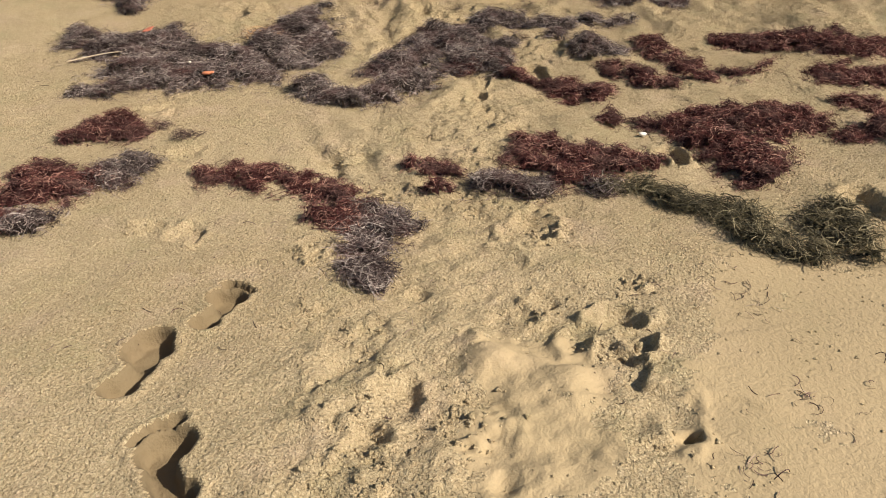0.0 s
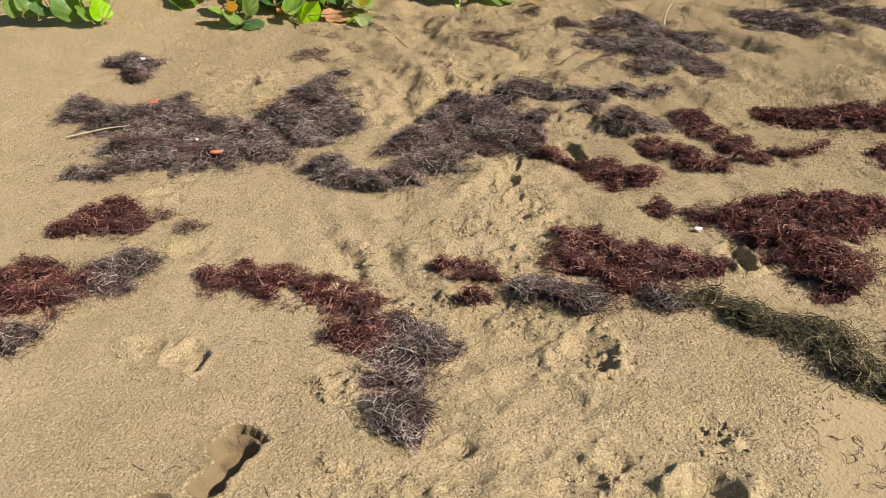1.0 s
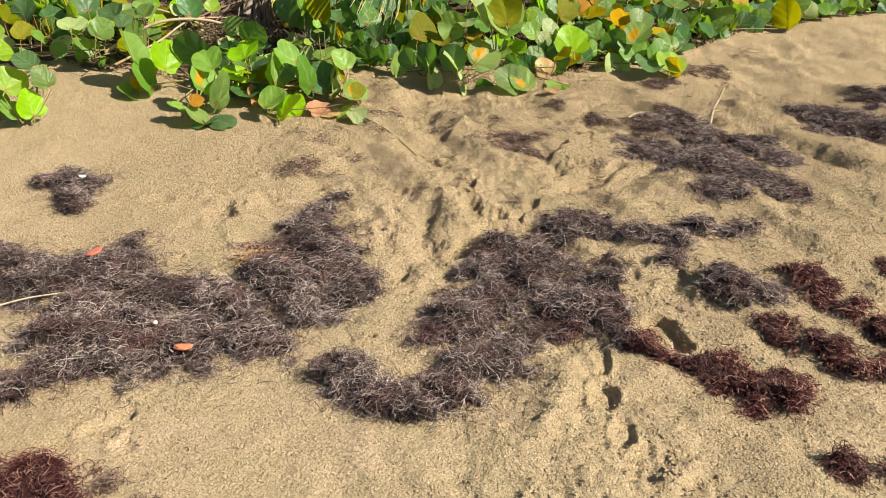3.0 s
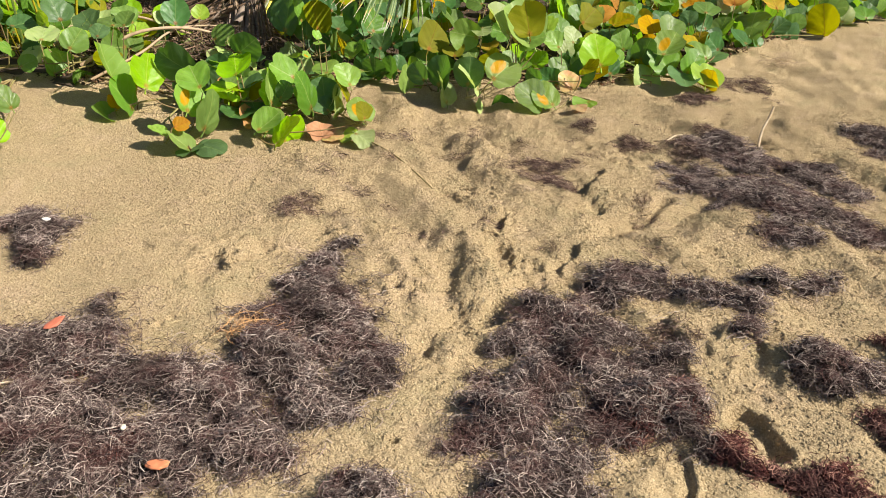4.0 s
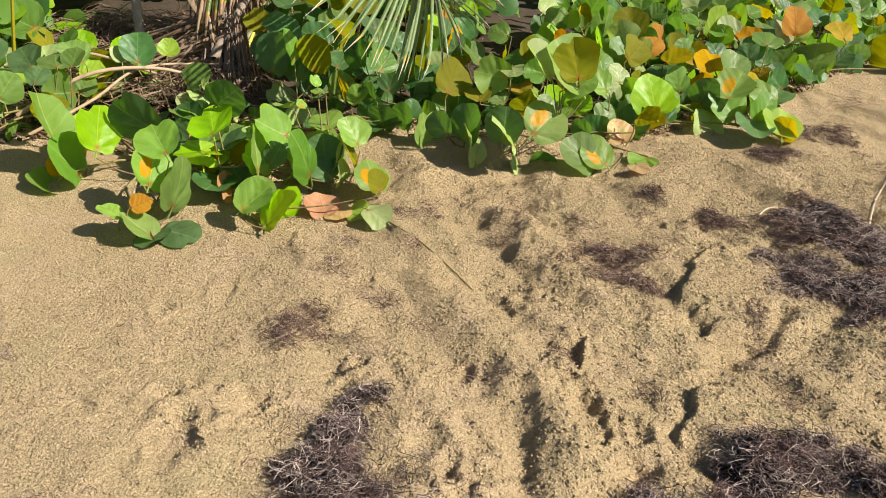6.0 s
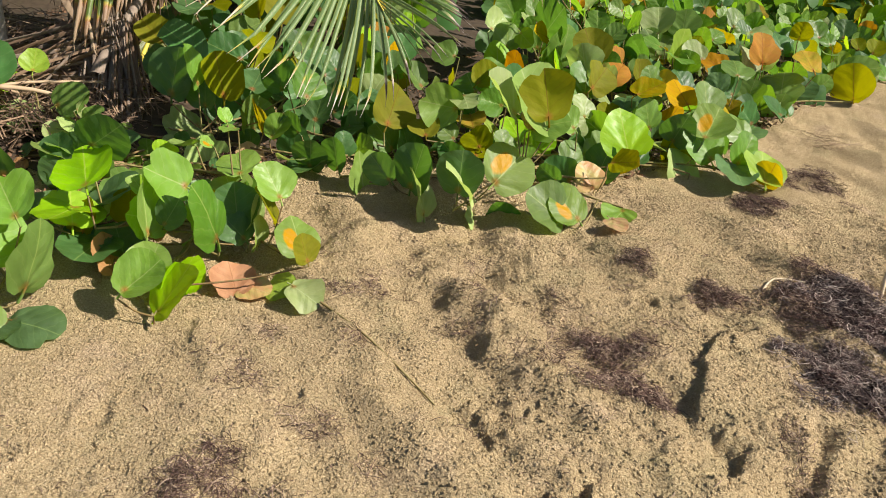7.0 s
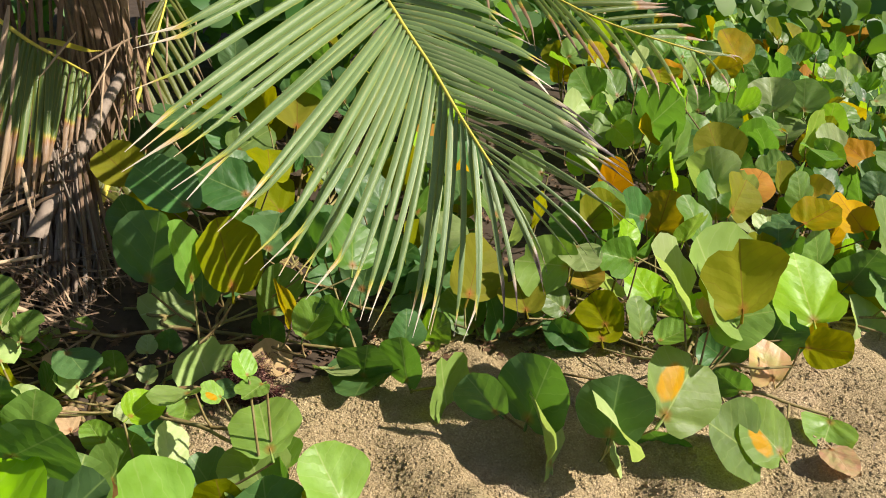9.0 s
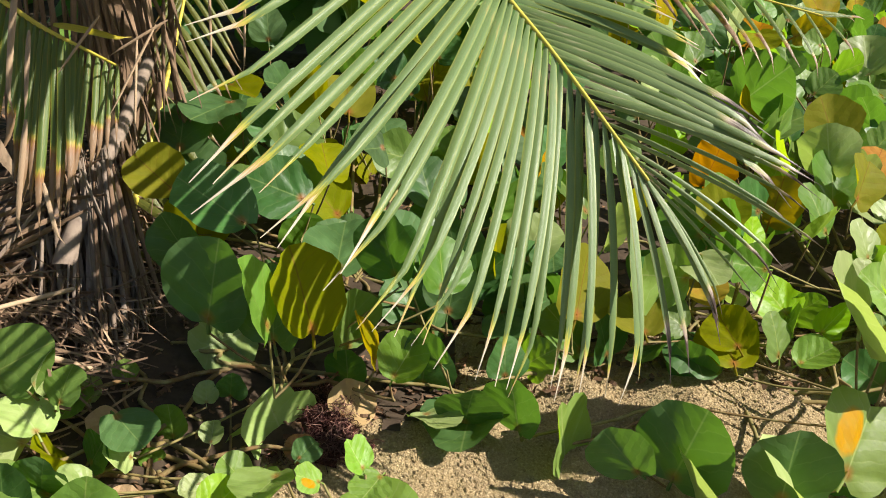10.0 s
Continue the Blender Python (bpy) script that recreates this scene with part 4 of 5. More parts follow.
sea_grape((-3.75, 6.6), [
    (-4.31, 6.81, 0.54, 0.117, -15, 6, 'green'), (-3.81, 6.34, 0.51, 0.124, -24, 15, 'lime'), (-3.64, 6.39, 0.56, 0.136, -88, -13, 'dark'),
    (-3.37, 6.12, 0.55, 0.104, -85, 49, 'fresh'), (-3.39, 6.06, 0.44, 0.104, -25, 26, 'patched'), (-3.27, 6.05, 0.37, 0.139, -4, -10, 'green'),
    (-3.32, 6.4, 0.39, 0.112, -20, 65, 'lime'), (-3.31, 6.5, 0.23, 0.123, 1, 77, 'dark'), (-3.37, 5.89, 0.34, 0.05, -54, 46, 'orange'),
    (-3.37, 5.84, 0.26, 0.095, 6, 49, 'fresh'), (-3.49, 5.85, 0.31, 0.062, 11, 62, 'fresh'), (-3.3, 5.83, 0.21, 0.084, -153, 77, 'dark'),
    (-3.95, 6.25, 0.37, 0.142, 6, 15, 'green'), (-4.06, 6.32, 0.55, 0.148, 12, 27, 'fresh'), (-4.51, 6.67, 0.31, 0.11, -4, 15, 'green'),
    (-4.03, 6.18, 0.26, 0.111, 21, 46, 'green'), (-4.0, 6.23, 0.34, 0.056, 6, 32, 'orange'),
], 'low sea grape with round bright green leaves beside dry fronds', 2)

sea_grape((-2.9, 6.7), [
    (-3.02, 6.36, 0.45, 0.128, 3, 10, 'fresh'), (-2.8, 6.39, 0.42, 0.14, -3, 12, 'green'), (-2.97, 6.22, 0.28, 0.096, -83, 44, 'fresh'),
    (-2.86, 6.22, 0.24, 0.108, -29, -10, 'lime'), (-2.71, 6.65, 0.32, 0.097, -4, -11, 'pale'), (-3.14, 6.38, 0.29, 0.094, -28, 58, 'dark'),
], 'sea grape shoots with upright green leaves at the sand edge', 63)

sea_grape((-4.5, 7.5), [
    (-4.31, 7.51, 0.65, 0.078, -57, 42, 'lime'), (-4.18, 7.49, 0.55, 0.085, -27, 54, 'lime'), (-4.3, 7.45, 0.52, 0.07, -10, 8, 'lime'),
    (-4.57, 7.49, 0.68, 0.085, -54, 44, 'lime'), (-4.53, 7.42, 0.52, 0.116, -84, -14, 'dark'), (-4.83, 7.45, 0.69, 0.078, -19, 42, 'olive'),
    (-4.98, 7.47, 0.8, 0.174, -49, 56, 'green'), (-5.15, 7.44, 0.79, 0.155, -49, 49, 'lime'), (-5.16, 7.31, 0.53, 0.116, -47, 47, 'fresh'),
    (-5.05, 7.27, 0.39, 0.116, -10, 44, 'pink'), (-4.81, 7.35, 0.48, 0.078, -48, 57, 'pink'), (-4.89, 7.26, 0.32, 0.109, 9, 40, 'pink'),
    (-4.72, 6.69, 0.44, 0.103, -6, 21, 'green'), (-4.44, 7.45, 0.56, 0.062, -5, 23, 'olive'),
], 'young sea grape with small lime leaves among dry branches', 64)

sea_grape((-1.75, 7.55), [
    (-2.37, 7.26, 0.31, 0.117, -33, 8, 'fresh'), (-2.26, 7.1, 0.4, 0.084, -108, -1, 'dark'), (-2.1, 7.11, 0.41, 0.124, -131, 11, 'dark'),
    (-2.08, 7.06, 0.31, 0.131, -5, 19, 'pale'), (-1.9, 7.02, 0.44, 0.109, -100, 9, 'dark'), (-1.89, 7.0, 0.4, 0.123, -3, 35, 'pale'),
    (-1.69, 7.12, 0.44, 0.131, -63, 41, 'patched'), (-1.5, 7.11, 0.27, 0.127, -49, 40, 'green'), (-1.4, 7.16, 0.27, 0.106, -61, 42, 'patched'),
    (-1.14, 7.27, 0.19, 0.088, -81, 76, 'fresh'), (-1.68, 7.18, 0.19, 0.085, -99, -14, 'dark'), (-1.82, 7.15, 0.15, 0.087, -4, 36, 'pale'),
    (-1.26, 7.53, 0.29, 0.086, -72, 36, 'pink'), (-1.12, 7.43, 0.41, 0.082, -151, 51, 'olive'),
], 'sea grape runner with round green and yellow leaves over sand', 3)

sea_grape((-1.75, 7.55), [
    (-1.49, 7.26, 0.38, 0.062, -103, -13, 'dark'), (-2.5, 7.29, 0.38, 0.09, -128, -1, 'dark'),
], 'sea grape runner with round green and yellow leaves over sand', 43)

sea_grape((-1.4, 7.9), [
    (-0.71, 7.95, 0.23, 0.127, -51, 34, 'pale'), (-0.75, 7.91, 0.15, 0.073, 165, 57, 'pale'), (-1.07, 7.76, 0.45, 0.144, -80, 40, 'lime'),
    (-1.55, 7.21, 0.76, 0.128, -79, 7, 'olive'), (-1.59, 7.28, 0.71, 0.176, -46, 31, 'fresh'), (-1.52, 7.24, 0.62, 0.102, -121, 55, 'green'),
    (-1.63, 7.24, 0.63, 0.048, -36, 39, 'pink'), (-1.84, 7.6, 0.38, 0.095, -110, 60, 'olive'), (-1.94, 7.6, 0.34, 0.1, -57, 74, 'dark'),
    (-2.04, 7.69, 0.55, 0.122, -70, 0, 'fresh'), (-1.91, 7.7, 0.58, 0.078, -115, 73, 'pale'), (-1.74, 7.24, 0.73, 0.136, -16, 31, 'pale'),
    (-1.77, 7.9, 0.59, 0.127, -176, -10, 'dark'), (-1.71, 7.9, 0.59, 0.064, -49, 25, 'lime'),
], 'sea grape with broad olive and lime leaves on thick runners', 4)

sea_grape((-1.4, 7.9), [
    (-1.81, 7.93, 0.66, 0.087, -105, 45, 'olive'), (-2.11, 7.65, 0.44, 0.087, -103, 65, 'olive'), (-0.72, 8.04, 0.42, 0.103, -113, -5, 'dark'),
    (-0.59, 8.01, 0.36, 0.127, -73, 43, 'green'), (-0.55, 8.05, 0.46, 0.122, -104, 48, 'patched'),
], 'sea grape with broad olive and lime leaves on thick runners', 44)

sea_grape((-1.2, 7.95), [
    (-0.21, 9.08, 0.45, 0.113, -122, 33, 'fresh'), (-0.91, 8.12, 0.61, 0.098, -113, 66, 'yellow'), (-0.68, 8.3, 0.56, 0.114, -70, 60, 'orange'),
    (-1.04, 8.47, 0.61, 0.096, -98, 53, 'orange'), (-1.11, 8.46, 0.59, 0.086, -114, 36, 'pale'), (-1.19, 8.6, 0.73, 0.126, -84, 16, 'olive'),
    (-1.42, 8.72, 0.85, 0.144, -141, -12, 'dark'), (-1.22, 8.41, 0.57, 0.127, -72, 36, 'green'), (-1.35, 8.66, 0.71, 0.139, -46, -3, 'green'),
    (-0.6, 9.39, 0.55, 0.08, -118, 46, 'yellow'), (-0.56, 9.42, 0.62, 0.133, -121, 57, 'pale'), (-0.54, 9.11, 0.68, 0.139, -48, 2, 'lime'),
    (-0.44, 9.09, 0.64, 0.105, -57, 40, 'pale'), (0.39, 10.75, 0.69, 0.134, -119, 37, 'pale'),
], 'sea grape shrub with olive, pale and yellow round leaves', 5)

sea_grape((-1.2, 7.95), [
    (0.06, 11.0, 0.69, 0.14, -66, 20, 'yellow'), (-1.53, 8.89, 1.04, 0.085, -37, -4, 'pale'), (-1.42, 8.86, 0.98, 0.091, -122, 77, 'olive'),
    (-0.71, 9.98, 0.95, 0.137, -65, 40, 'yellow'), (0.05, 9.23, 0.69, 0.121, -70, 24, 'orange'), (-0.62, 9.5, 0.78, 0.126, -116, 43, 'pale'),
    (-0.44, 9.5, 0.79, 0.12, -118, 43, 'green'), (-0.54, 8.28, 0.54, 0.119, -57, 31, 'green'), (-0.9, 8.07, 0.48, 0.098, -63, 6, 'green'),
    (-1.49, 8.69, 0.77, 0.083, -26, 34, 'yellow'),
], 'sea grape shrub with olive, pale and yellow round leaves', 45)

sea_grape((-0.2, 9.2), [
    (0.95, 9.72, 0.41, 0.161, -135, 6, 'olive'), (1.04, 9.89, 0.48, 0.147, -130, 46, 'green'), (0.24, 9.23, 0.46, 0.156, -129, 55, 'green'),
    (0.38, 9.26, 0.63, 0.108, -72, 57, 'yellow'), (0.32, 9.35, 0.81, 0.077, -106, -15, 'olive'),
], 'sea grape thicket edge with yellow and orange leaves', 6)

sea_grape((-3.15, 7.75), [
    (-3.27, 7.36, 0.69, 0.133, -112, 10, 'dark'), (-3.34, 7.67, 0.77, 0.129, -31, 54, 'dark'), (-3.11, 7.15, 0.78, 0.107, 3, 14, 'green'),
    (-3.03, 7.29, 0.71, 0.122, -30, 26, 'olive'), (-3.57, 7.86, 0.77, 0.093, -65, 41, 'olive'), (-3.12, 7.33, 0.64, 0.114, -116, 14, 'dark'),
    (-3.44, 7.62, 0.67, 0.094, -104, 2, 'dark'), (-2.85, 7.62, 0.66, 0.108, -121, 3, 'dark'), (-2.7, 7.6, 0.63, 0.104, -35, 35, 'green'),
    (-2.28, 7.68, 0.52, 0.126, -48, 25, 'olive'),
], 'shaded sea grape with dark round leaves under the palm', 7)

sea_grape((-3.3, 7.5), [
    (-3.13, 7.29, 0.32, 0.11, -44, 6, 'pale'), (-3.34, 7.58, 0.36, 0.107, -45, 45, 'pale'), (-2.96, 7.53, 0.47, 0.108, -33, 0, 'green'),
    (-2.79, 7.38, 0.46, 0.075, -114, 44, 'fresh'), (-2.9, 7.4, 0.5, 0.083, 7, 20, 'yellow'), (-2.96, 7.47, 0.35, 0.067, -109, 8, 'dark'),
    (-3.64, 6.91, 0.42, 0.104, 28, 62, 'fresh'), (-3.72, 7.08, 0.44, 0.075, -31, 49, 'pale'), (-3.69, 7.18, 0.58, 0.09, -93, 39, 'green'),
    (-3.58, 7.15, 0.53, 0.054, -107, 49, 'green'), (-3.64, 7.17, 0.56, 0.058, 4, -14, 'pale'), (-3.49, 7.54, 0.28, 0.073, -4, 18, 'pale'),
    (-3.42, 7.09, 0.45, 0.068, -30, 75, 'dark'), (-3.44, 7.06, 0.4, 0.05, 0, 30, 'pale'),
], 'low sea grape with pale green leaves beside dead palm fibres', 8)

sea_grape((-3.3, 7.5), [
    (-3.55, 6.93, 0.45, 0.067, -101, -7, 'dark'), (-2.74, 7.48, 0.36, 0.088, -83, -4, 'dark'), (-2.62, 7.31, 0.3, 0.123, 134, 76, 'dark'),
], 'low sea grape with pale green leaves beside dead palm fibres', 48)

sea_grape((-4.95, 6.6), [
    (-4.82, 5.4, 0.43, 0.108, -24, 19, 'green'), (-4.53, 5.46, 0.4, 0.129, -24, 20, 'green'), (-4.4, 5.54, 0.5, 0.104, -29, 38, 'lime'),
    (-4.28, 5.51, 0.37, 0.096, -21, 12, 'lime'), (-4.68, 5.53, 0.61, 0.096, -37, 45, 'green'), (-4.49, 5.61, 0.67, 0.088, -16, 39, 'lime'),
    (-4.75, 5.47, 0.53, 0.088, -35, 47, 'dark'), (-4.22, 5.6, 0.52, 0.08, -20, 21, 'green'), (-4.84, 5.49, 0.62, 0.088, -22, 5, 'lime'),
    (-4.38, 5.47, 0.34, 0.088, -9, 52, 'green'), (-4.93, 5.36, 0.41, 0.104, -20, 20, 'green'), (-5.02, 5.39, 0.52, 0.113, -21, 27, 'dark'),
    (-4.33, 5.62, 0.61, 0.08, -39, 50, 'dark'), (-4.63, 5.48, 0.49, 0.088, -22, 6, 'lime'), (-4.71, 5.39, 0.37, 0.08, -4, 53, 'dark'),
], 'small bright sea grape clump at the sand edge', 11)

sea_grape((-3.0, 6.95), [
    (-2.93, 6.08, 0.32, 0.095, -100, 53, 'fresh'), (-2.83, 6.09, 0.27, 0.115, -141, 45, 'lime'), (-2.44, 6.35, 0.34, 0.062, -36, 20, 'olive'),
    (-3.21, 6.29, 0.3, 0.115, 16, 83, 'dark'),
], 'leafy sea grape with broad green leaves behind the runner', 9)

sea_grape((-0.7, 8.2), [
    (-0.28, 7.87, 0.29, 0.134, -57, 59, 'lime'), (-0.24, 7.86, 0.27, 0.091, -130, -16, 'yellow'), (-0.37, 7.95, 0.36, 0.111, -61, 18, 'green'),
    (-0.44, 7.83, 0.28, 0.127, -48, 74, 'dark'),
], 'sea grape shrub with olive, pale and yellow round leaves', 10)

sea_grape((-3.4, 7.2), [
    (-3.66, 7.1, 0.48, 0.072, 8, 57, 'pale'), (-3.59, 7.06, 0.39, 0.076, 42, 36, 'olive'), (-3.49, 7.06, 0.41, 0.055, -129, 20, 'dark'),
    (-3.52, 7.26, 0.26, 0.06, -28, 1, 'pale'), (-3.58, 7.48, 0.18, 0.06, -75, -9, 'dark'), (-3.46, 7.23, 0.21, 0.082, -136, 17, 'dark'),
    (-3.33, 7.24, 0.22, 0.067, 34, 79, 'dry'), (-3.2, 7.26, 0.25, 0.078, -47, 9, 'pale'), (-3.05, 6.85, 0.52, 0.068, 104, 73, 'fresh'),
    (-2.96, 6.86, 0.54, 0.034, -23, 48, 'patched'), (-2.85, 6.77, 0.69, 0.037, -26, 34, 'fresh'), (-2.82, 6.74, 0.64, 0.041, -49, 86, 'fresh'),
    (-3.6, 6.92, 0.44, 0.085, 36, 62, 'green'), (-3.64, 7.51, 0.23, 0.05, 54, 74, 'pale'), (-3.48, 6.93, 0.44, 0.049, 17, 36, 'pale'),
    (-3.36, 7.2, 0.14, 0.06, -78, -6, 'dark'),
], 'low sea grape with pale withered leaves beside dead palm fibres', 61)

sea_grape((-2.2, 7.7), [
    (-2.71, 7.27, 0.34, 0.074, 93, 70, 'pale'), (-2.62, 7.29, 0.37, 0.092, -99, -16, 'dark'), (-1.58, 7.58, 0.35, 0.067, -148, 65, 'fresh'),
    (-1.84, 7.62, 0.41, 0.081, -125, 54, 'olive'), (-1.95, 7.57, 0.33, 0.077, -103, -3, 'dark'), (-1.78, 7.71, 0.58, 0.077, -75, 17, 'green'),
    (-1.4, 7.68, 0.53, 0.084, -61, 38, 'fresh'), (-2.83, 7.64, 0.68, 0.064, -87, -10, 'dark'), (-2.73, 7.39, 0.48, 0.066, -113, 3, 'dark'),
], 'shaded sea grape with small green leaves under the frond', 62)


# ---- small leaves in the litter at the foot of the palm ----
q = np.random.default_rng(17)
LOWEST = []
while len(LOWEST) < 28:
    x, y = q.uniform(-3.85, -3.0), q.uniform(6.80, 7.40)
    z = plant_z(x, y) + q.uniform(0.03, 0.10)
    if any((x - a[0]) ** 2 + (y - a[1]) ** 2 < 0.06 ** 2 for a in LOWEST) or any((x - a) ** 2 + (y - b) ** 2 + (z - c) ** 2 < 0.10 ** 2 for a, b, c in GROWN):
        continue
    LOWEST.append((x, y, z, q.uniform(0.03, 0.055), q.normal(-70, 40), np.clip(q.normal(42, 24), -5, 85), ["pale", "fresh", "green", "pale", "dry", "dark", "green", "tan"][q.integers(8)]))
sea_grape((-3.4, 7.1), LOWEST, "crowded small sea grape leaves, some withered, on dark litter", 65)


# ---- the thicket behind: sea grapes filling the slope ----
def edge_y(x):
    """Where the plants begin, seen from the beach."""
    return np.interp(x, [-6.0, -4.2, -3.4, -2.95, -2.6, -2.2, -1.3, -0.9, -0.3, 0.4, 1.1, 3.0, 6.0], [6.2, 6.35, 6.6, 7.2, 7.35, 7.45, 7.4, 7.75, 8.25, 9.2, 9.9, 11.5, 14.0])


q = np.random.default_rng(11)
cells = {}
KIND = ["green"] * 14 + ["dark"] * 12 + ["lime"] * 3 + ["olive"] * 2 + ["yellow"] * 2 + ["orange"] + ["pale"] * 3
tries = 0
placed = []
while len(placed) < 900 and tries < 20000:
    tries += 1
    x = q.uniform(-2.55, 2.4)
    d = 0.12 + 3.4 * q.random() ** 1.25
    y = float(edge_y(x)) + d
    g = plant_z(x, y)
    top = 0.24 + 0.17 * min(d, 2.2) + 0.1 * float(vnoise(x, y, 0.5, 31))
    z = g + top * (0.35 + 0.65 * q.random() ** 0.6)
    if -2.4 < x < -1.25 and y > 8.1 and q.random() < 0.55 or -2.35 < x < -1.80 and y > 8.5:
        continue
    if math.hypot(x + 2.4, y - 7.7) < 0.30 and z > 0.75:
        continue
    if d < 0.5:
        z = g + 0.6 * (z - g)
    if any((x - a) ** 2 + (y - b) ** 2 + (z - c) ** 2 < 0.10 ** 2 for a, b, c in placed) or any((x - a) ** 2 + (y - b) ** 2 + (z - c) ** 2 < 0.11 ** 2 for a, b, c in GROWN):
        continue
    placed.append((x, y, z))
    size = q.uniform(0.065, 0.118)
    az, el = q.normal(-70, 62), np.clip(q.normal(26, 26), -20, 85)
    shade = KIND[q.integers(len(KIND))]
    # low down, bright leaves turn dark: thicket shade put into their colour
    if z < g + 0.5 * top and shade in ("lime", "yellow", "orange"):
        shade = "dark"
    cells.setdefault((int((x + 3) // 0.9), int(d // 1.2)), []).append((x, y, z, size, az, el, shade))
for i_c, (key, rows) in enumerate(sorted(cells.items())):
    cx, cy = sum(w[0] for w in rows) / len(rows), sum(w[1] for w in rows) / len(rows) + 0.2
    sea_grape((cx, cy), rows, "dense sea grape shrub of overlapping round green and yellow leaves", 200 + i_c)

# filler under the palm, mostly in the leaf colour that holds shade
rows = []
near_palm = []
while len(rows) < 95:
    x, y = q.uniform(-3.65, -2.3), q.uniform(7.6, 9.3)
    if x < -3.25 and y < 8.0 or y < 7.68:
        continue
    z = plant_z(x, y) + q.uniform(0.05, 0.30 + 0.35 * min(1.0, max(0.0, y - 7.9)))
    if any((x - a) ** 2 + (y - b) ** 2 + (z - c) ** 2 < 0.08 ** 2 for a, b, c in near_palm) or (y < 7.55 and x > -2.9):
        if q.random() < 0.97:
            continue
    near_palm.append((x, y, z))
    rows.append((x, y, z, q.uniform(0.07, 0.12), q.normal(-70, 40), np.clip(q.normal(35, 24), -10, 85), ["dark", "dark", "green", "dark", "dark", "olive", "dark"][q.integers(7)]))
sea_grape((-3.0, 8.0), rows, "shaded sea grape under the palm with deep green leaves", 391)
rows = []
for i_c in range(70):
    x = q.uniform(-5.7, -3.9)
    y = float(edge_y(x)) + 0.1 + 0.9 * q.random()
    rows.append((x, y, plant_z(x, y) + q.uniform(0.06, 0.42), q.uniform(0.06, 0.11), q.normal(-60, 40), np.clip(q.normal(40, 22), -5, 85), ["green", "green", "lime", "lime", "pale", "dark", "olive"][q.integers(7)]))
# low filler, mostly shade-coloured leaves for the dark gaps
FRONT = []
tries = 0
while len(FRONT) < 26 and tries < 4000:
    tries += 1
    x, y = q.uniform(-3.75, -2.72), q.uniform(6.22, 6.98)
    if y > 6.95 and x > -3.05 or y < 6.22 + 0.5 * (x + 3.3) or y < 6.1 - 0.9 * (x + 3.3):
        continue
    z = plant_z(x, y) + q.uniform(0.05, 0.17)
    if any((x - a[0]) ** 2 + (y - a[1]) ** 2 + (z - a[2]) ** 2 < 0.085 ** 2 for a in FRONT):
        continue
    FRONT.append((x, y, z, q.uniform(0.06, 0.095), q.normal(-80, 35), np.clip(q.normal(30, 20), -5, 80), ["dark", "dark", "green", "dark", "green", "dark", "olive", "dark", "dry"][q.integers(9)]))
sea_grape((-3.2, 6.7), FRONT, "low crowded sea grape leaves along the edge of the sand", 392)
sea_grape((-4.6, 7.0), rows, "low sea grape among dry branches at the thicket's edge", 390)


def leaf_heap(name, n, box, top, colours, seed, label, size=(0.07, 0.13)):
    """A far mass of small leaves in clumps, joined in one mesh a colour."""
    q = np.random.default_rng(seed)
    base = np.array([(math.cos(a), math.sin(a) * 0.95, 0.12 * math.cos(2 * a)) for a in np.arange(9) * 2 * np.pi / 9])
    whole = empty(name, (0, 0, 0), label=label, category="shrub", kind="stuff")
    for col in colours:
        vs, fs, k = [], [], 0
        for _ in range(n // len(colours)):
            x, y = q.uniform(box[0], box[1]), q.uniform(box[2], box[3])
            g = float(ground_base(x, y))
            hh = top * (0.75 + 0.5 * float(vnoise(x, y, 0.8, 41)))
            z = g + hh * q.random() ** 0.55
            m = leaf_pose(x, y, z, q.uniform(*size), q.normal(-80, 55), np.clip(q.normal(35, 28), -30, 88), q.uniform(0, 6.28))
            pts = np.array([m @ Vector(p) for p in base])
            vs.append(pts)
            fs += [(k, k + i, k + i + 1) for i in range(1, 8)]
            k += 9
        tagged(piece("foliage", mesh_np("foliage", np.concatenate(vs), np.array(fs)), LEAF[col], whole), kind="stuff")
    return whole


leaf_heap("far_thicket", 2600, (-2.4, 5.5, 11.2, 15.5), 1.1, ("green", "dark", "dark", "green"), 51, "far slope covered with sea grape leaves")
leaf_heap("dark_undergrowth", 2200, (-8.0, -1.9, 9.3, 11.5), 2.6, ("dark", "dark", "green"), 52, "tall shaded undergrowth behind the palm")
leaf_heap("side_undergrowth", 900, (-8.5, -5.0, 6.9, 9.4), 1.6, ("dark", "green", "lime"), 53, "leafy undergrowth beside the dry branches")


